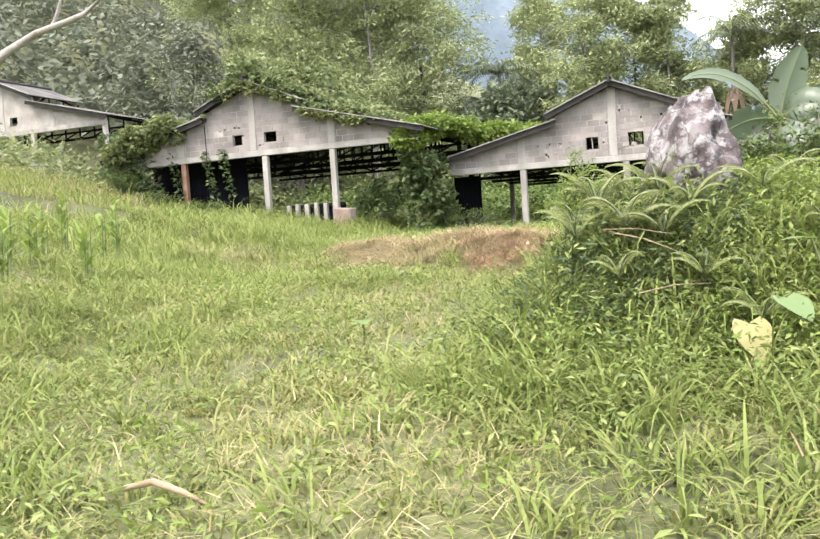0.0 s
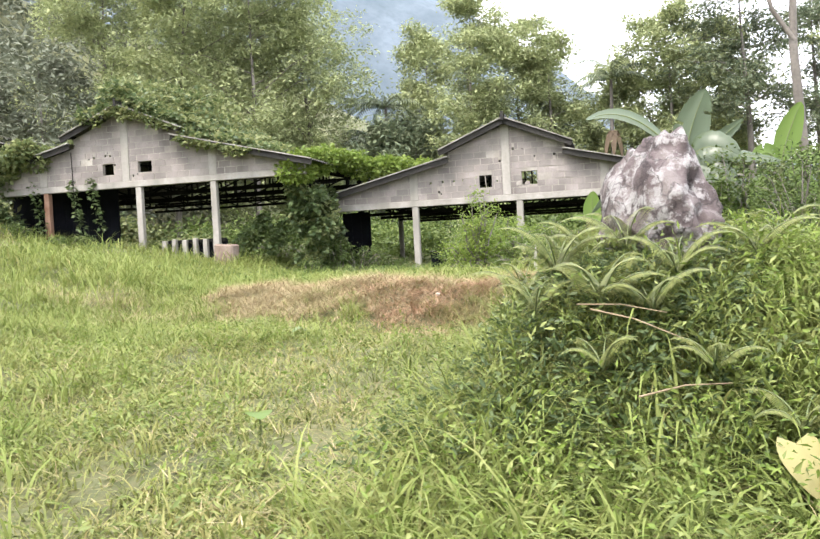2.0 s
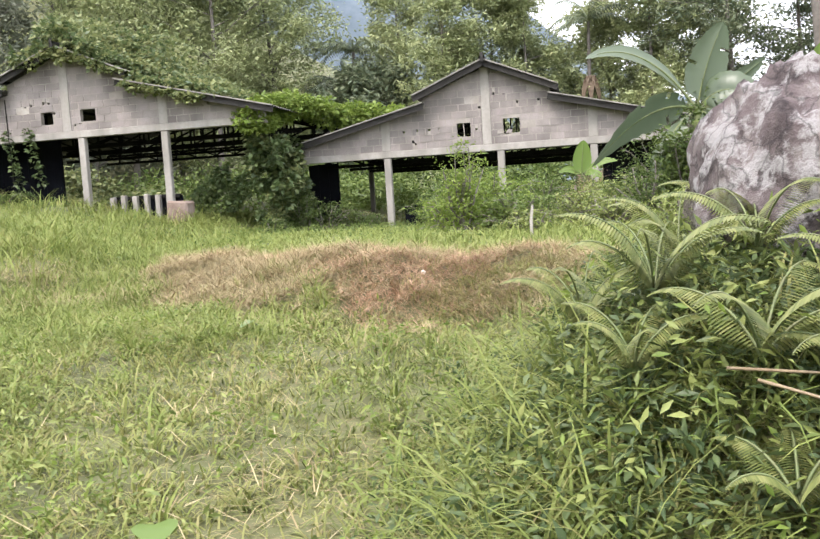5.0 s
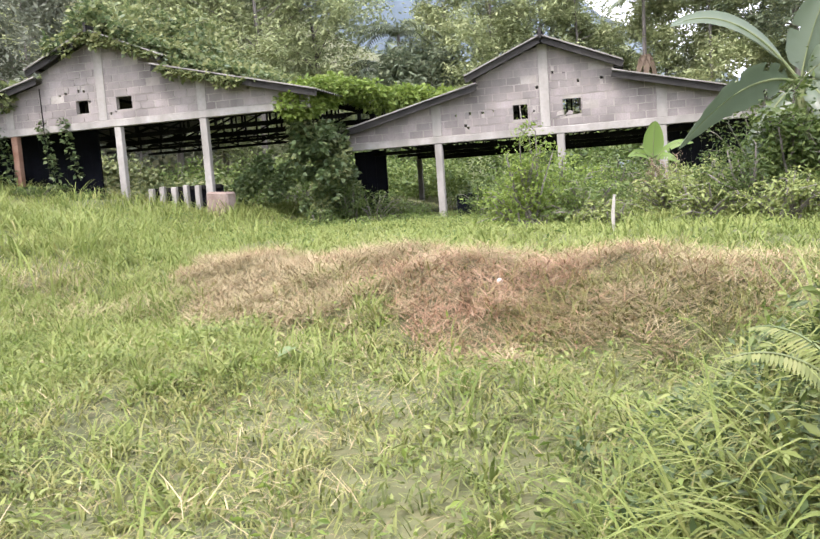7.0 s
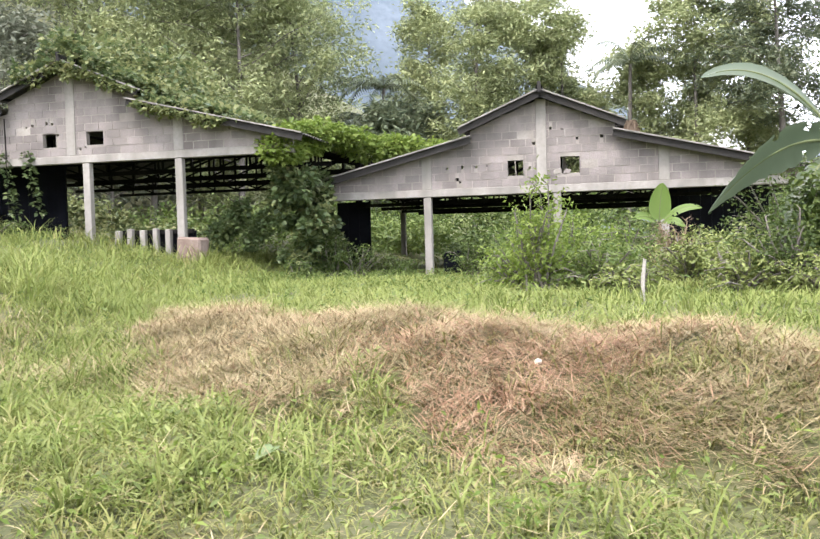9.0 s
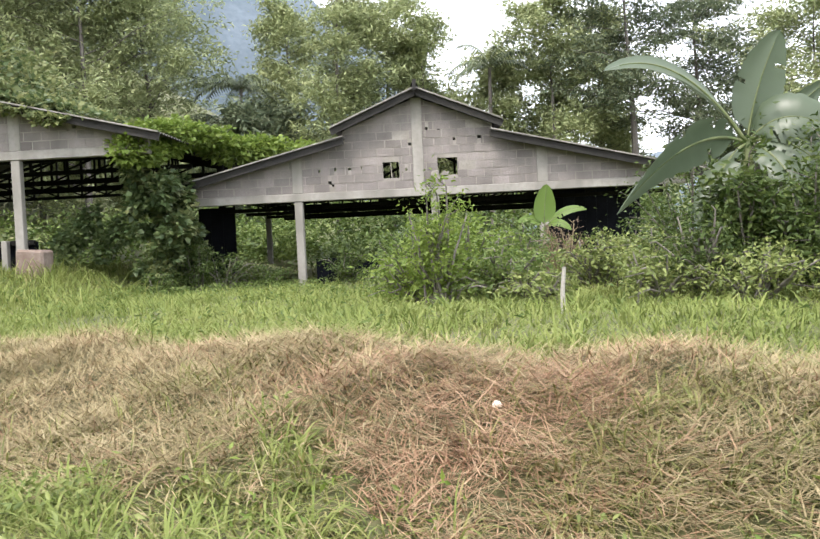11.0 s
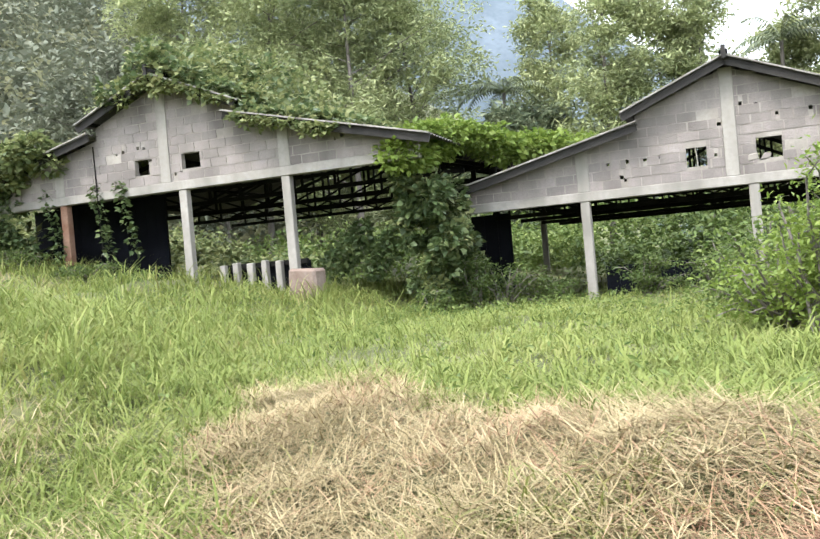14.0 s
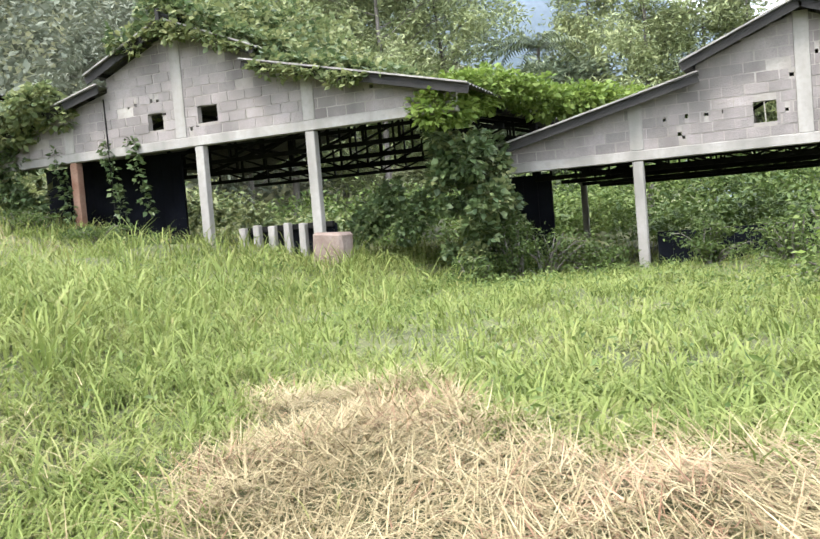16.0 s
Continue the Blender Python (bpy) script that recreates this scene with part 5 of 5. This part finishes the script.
tussocks("dry_grass", dry_slope, 13, 0.3, (0.5, 1.05), (0.010, 0.02), HAY, "withered straw-coloured grass on the upper slope", 4, 0.5)
# Shade is put into the plants: dark grass on the path side, light beyond
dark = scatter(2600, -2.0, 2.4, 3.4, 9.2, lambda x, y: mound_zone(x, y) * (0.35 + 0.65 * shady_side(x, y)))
tussocks("mound_grass", dark, 17, 0.12, (0.20, 0.46), (0.007, 0.015), DARKGRASS, "arching grass over the mound, darkened for its shaded side", 5, 0.6)
dark = scatter(2600, -2.0, 2.4, 3.4, 9.2, lambda x, y: mound_zone(x, y) * (1 - 0.85 * shady_side(x, y)))
tussocks("mound_grass", dark, 18, 0.12, (0.28, 0.56), (0.010, 0.021), TALL, "broad light grass blades over the mound", 5, 0.5)
rim = scatter(380, -1.75, -0.35, 4.6, 8.2, lambda x, y: np.exp(-((x + 1.15) / 0.4) ** 2))
tussocks("mound_grass", rim, 16, 0.12, (0.3, 0.62), (0.008, 0.018), TALL, "tall grass at the foot of the mound", 6, 0.42, (0.6, 1.6))


def hay_heap(x, y):
    """How high the cut grass is heaped over the soil."""
    return 0.03 + 0.06 * clump(x, y, 0.75, 1.7) + 0.12 * clump(x, y, 2.3, 0.6) ** 2 * clump(x, y, 1.3, 2.2)


hay = scatter(230000, -9.0, 1.0, 8.5, 17.5, hay_zone)
hay[:, 2] += hay_heap(hay[:, 0], hay[:, 1]) * RNG.random(len(hay)) ** 0.6
brown = np.exp(-((hay[:, 0] + 2.75) / 1.05) ** 4 - ((hay[:, 1] - 11.7) / 1.15) ** 4) * (0.35 + 0.6 * clump(hay[:, 0], hay[:, 1], 1.1, 3.0)) + 0.30 * clump(hay[:, 0], hay[:, 1], 0.9, 9.0) ** 2
hay_mix = RNG.random(len(hay)) < brown
swath = np.sin(0.9 * hay[:, 0] + 0.7 * hay[:, 1]) * 1.4 + RNG.normal(size=len(hay)) * 0.8 + np.where(RNG.random(len(hay)) < 0.5, 0.0, np.pi)
meadow("cut_grass", hay[~hay_mix], (0.10, 0.36), (0.0038, 0.0085), (0.84, 1.2), (-0.3, 0.5), HAY, "straw-coloured cut grass drying on the bank", 3, swath[~hay_mix])
meadow("cut_grass", hay[hay_mix], (0.10, 0.36), (0.0038, 0.0085), (0.84, 1.2), (-0.3, 0.5), HAYRED, "reddish brown cut grass drying on the bank", 3, swath[hay_mix])
mixed = scatter(7000, -8, 1, 9.5, 16, lambda x, y: hay_zone(x, y) * (clump(x, y, 0.5, 4.0) ** 2 + 0.35 * smooth_step(-2.2, -1.0, x)) * (0.18 + 0.82 * smooth_step(13.2, 11.2, y + 0.62 * np.minimum(0, x + 3.3))))
tussocks("tuft_grass", mixed, 13, 0.11, (0.14, 0.30), (0.007, 0.014), GRASS, "green grass growing through the hay", 4, 0.6)
thatch = scatter(42000, -9.5, 2.0, 1.0, 15.0, lambda x, y: (0.3 + 0.7 * path_zone(x, y)) * clump(x, y, 0.9, 5.0) * np.where(y > 11.5, off_hay(x, y) * (x < -4), 1.0))
thatch[:, 2] += RNG.uniform(0.02, 0.14, len(thatch))
meadow("dry_thatch", thatch, (0.08, 0.28), (0.004, 0.008), (0.7, 1.2), (0.0, 0.6), HAY, "dry stalks among the meadow grass", 2)
strewn = scatter(16000, -10.5, -4.8, 10.0, 15.5, lambda x, y: off_hay(x, y) * (np.exp(-((x + 6.9) / 0.7) ** 2 - ((y - 12.7) / 0.5) ** 2) + np.exp(-((x + 9.0) / 0.9) ** 2 - ((y - 14.0) / 0.6) ** 2)))
strewn[:, 2] += RNG.uniform(0.05, 0.22, len(strewn))
meadow("cut_grass", strewn, (0.12, 0.4), (0.004, 0.0085), (0.6, 1.2), (-0.2, 0.8), HAY, "strewn patches of drying grass beside the bank", 3)
around = scatter(56000, -30, 30, -14, 40, lambda x, y: np.where((x > -9) & (x < 4.3) & (y > 0.7) & (y < 29), 0.0, 0.6))
meadow("rough_grass", around, (0.2, 0.55), (0.02, 0.04), (0.1, 0.8), (0.5, 1.5), GRASS, "rough grass all round the clearing", 2)


def weeds(name, pts, h, leaf, per, material, label):
    """Low broad-leaved weeds: a few leaves round each point at different heights."""
    n = len(pts) * per
    c = np.repeat(pts, per, 0) + RNG.normal(size=(n, 3)) * (0.05, 0.05, 0)
    c[:, 2] += RNG.uniform(*h, n)
    v, f = leaves(c, RNG.uniform(0.5, 1.7, n) * leaf, 0.34, 0.5, 0.1)
    return tagged(joined(name, v, f, material), label, "weeds", kind="stuff")


weeds("meadow_weeds", scatter(12000, -7.5, 3, 0.8, 12.0, lambda x, y: off_hay(x, y) * clump(x, y, 0.8, 7.0) * (1 - 0.5 * path_zone(x, y))), (0.03, 0.16), 0.042, 6, WEED, "low broad-leaved weeds in the meadow")
weeds("meadow_weeds", scatter(5000, -7.5, 3, 0.8, 12.0, lambda x, y: off_hay(x, y) * clump(x, y, 1.1, 3.3) ** 2), (0.05, 0.18), 0.042, 6, LUSH, "bright yellow-green weeds in the meadow")
# Dark leaves here also stand in for the shade on the flank
weeds("mound_weeds", scatter(9000, -1.9, 2.4, 3.8, 8.6, lambda x, y: mound_zone(x, y) * shady_side(x, y)), (0.03, 0.24), 0.045, 9, VINEDARK, "dark undergrowth that also carries the shade on the mound")
weeds("mound_weeds", scatter(2400, -1.9, 2.4, 3.8, 8.6, mound_zone), (0.06, 0.34), 0.042, 9, WEED, "broad-leaved weeds over the mound")
weeds("mound_weeds", scatter(3000, -1.9, 2.4, 3.8, 8.6, lambda x, y: mound_zone(x, y) * (1 - 0.9 * shady_side(x, y))), (0.12, 0.40), 0.034, 8, LUSH, "light green leaves over the mound")
weeds("meadow_weeds", scatter(9000, -16, 4, 13.5, 28, lambda x, y: off_hay(x, y) * clump(x, y, 0.6, 8.0) * (0.2 + 0.8 * smooth_step(18, 23, y))), (0.04, 0.28), 0.06, 5, SHRUB, "broad-leaved weeds before the sheds")


# gingers on the slope, one long arching blade
def ginger(at, n, h, label):
    plant = empty("ginger_plant", at, label, "plant", "gingers in the tall grass")
    for k in range(n):
        a = RNG.uniform(0, 2 * np.pi)
        b = np.array([[0.05 * math.cos(a), 0.05 * math.sin(a), 0]])
        m = 7
        hh = h * RNG.uniform(0.7, 1.05)
        p = np.repeat(b, m, 0)
        p[:, 2] = np.linspace(0.3, 0.95, m) * hh
        v, f = blades(p, RNG.uniform(0.24, 0.38, m), RNG.uniform(0.035, 0.055, m), RNG.uniform(0.3, 0.7, m), RNG.uniform(0.5, 1.2, m), 4)
        s = tube([b[0] - (0, 0, 0.1), b[0] + (0.02, 0.02, hh * 0.5), b[0] + (0.03, 0.03, hh)], [0.009, 0.008, 0.005], 5)
        st = joined("stem", s[0], s[1], GREENSTEM, plant)
        joined("leaf", v, f, LUSH, st)
    return plant


for x, y, h in ((-8.1, 8.4, 0.75), (-8.9, 9.4, 0.8), (-9.6, 10.5, 0.85), (-10.1, 12.2, 0.9), (-7.0, 8.1, 0.65), (-7.05, 7.0, 0.65), (-9.2, 11.2, 0.8), (-7.7, 7.7, 0.7), (-8.4, 10.0, 0.75)):
    ginger((x, y, gz(x, y)), 4, h, "yellow-green ginger stems in tall grass")
for x, y, hd, L in ((-7.40, 13.02, 0.43, 2.16), (-8.5, 14.0, 0.0, 1.5), (-8.9, 14.2, 0.5, 1.4), (-8.7, 13.8, 2.6, 1.2), (-8.3, 13.6, 5.4, 1.1)):
    v, f = blades(np.array([[x, y, gz(x, y)]]), np.array([L]), np.array([0.03]), np.array([0.03]), np.array([1.2]), 12, np.array([hd]))
    tagged(joined("arching_blade", v, f, TALL), "single long arching grass blade", "grass")

# ---- blocks of the gable walls ----
lay_blocks(wall_b, top_b, WIN_B, HOLES_B, -5.8, 6.6)
lay_blocks(wall_a, top_a, WIN_A, HOLES_A)
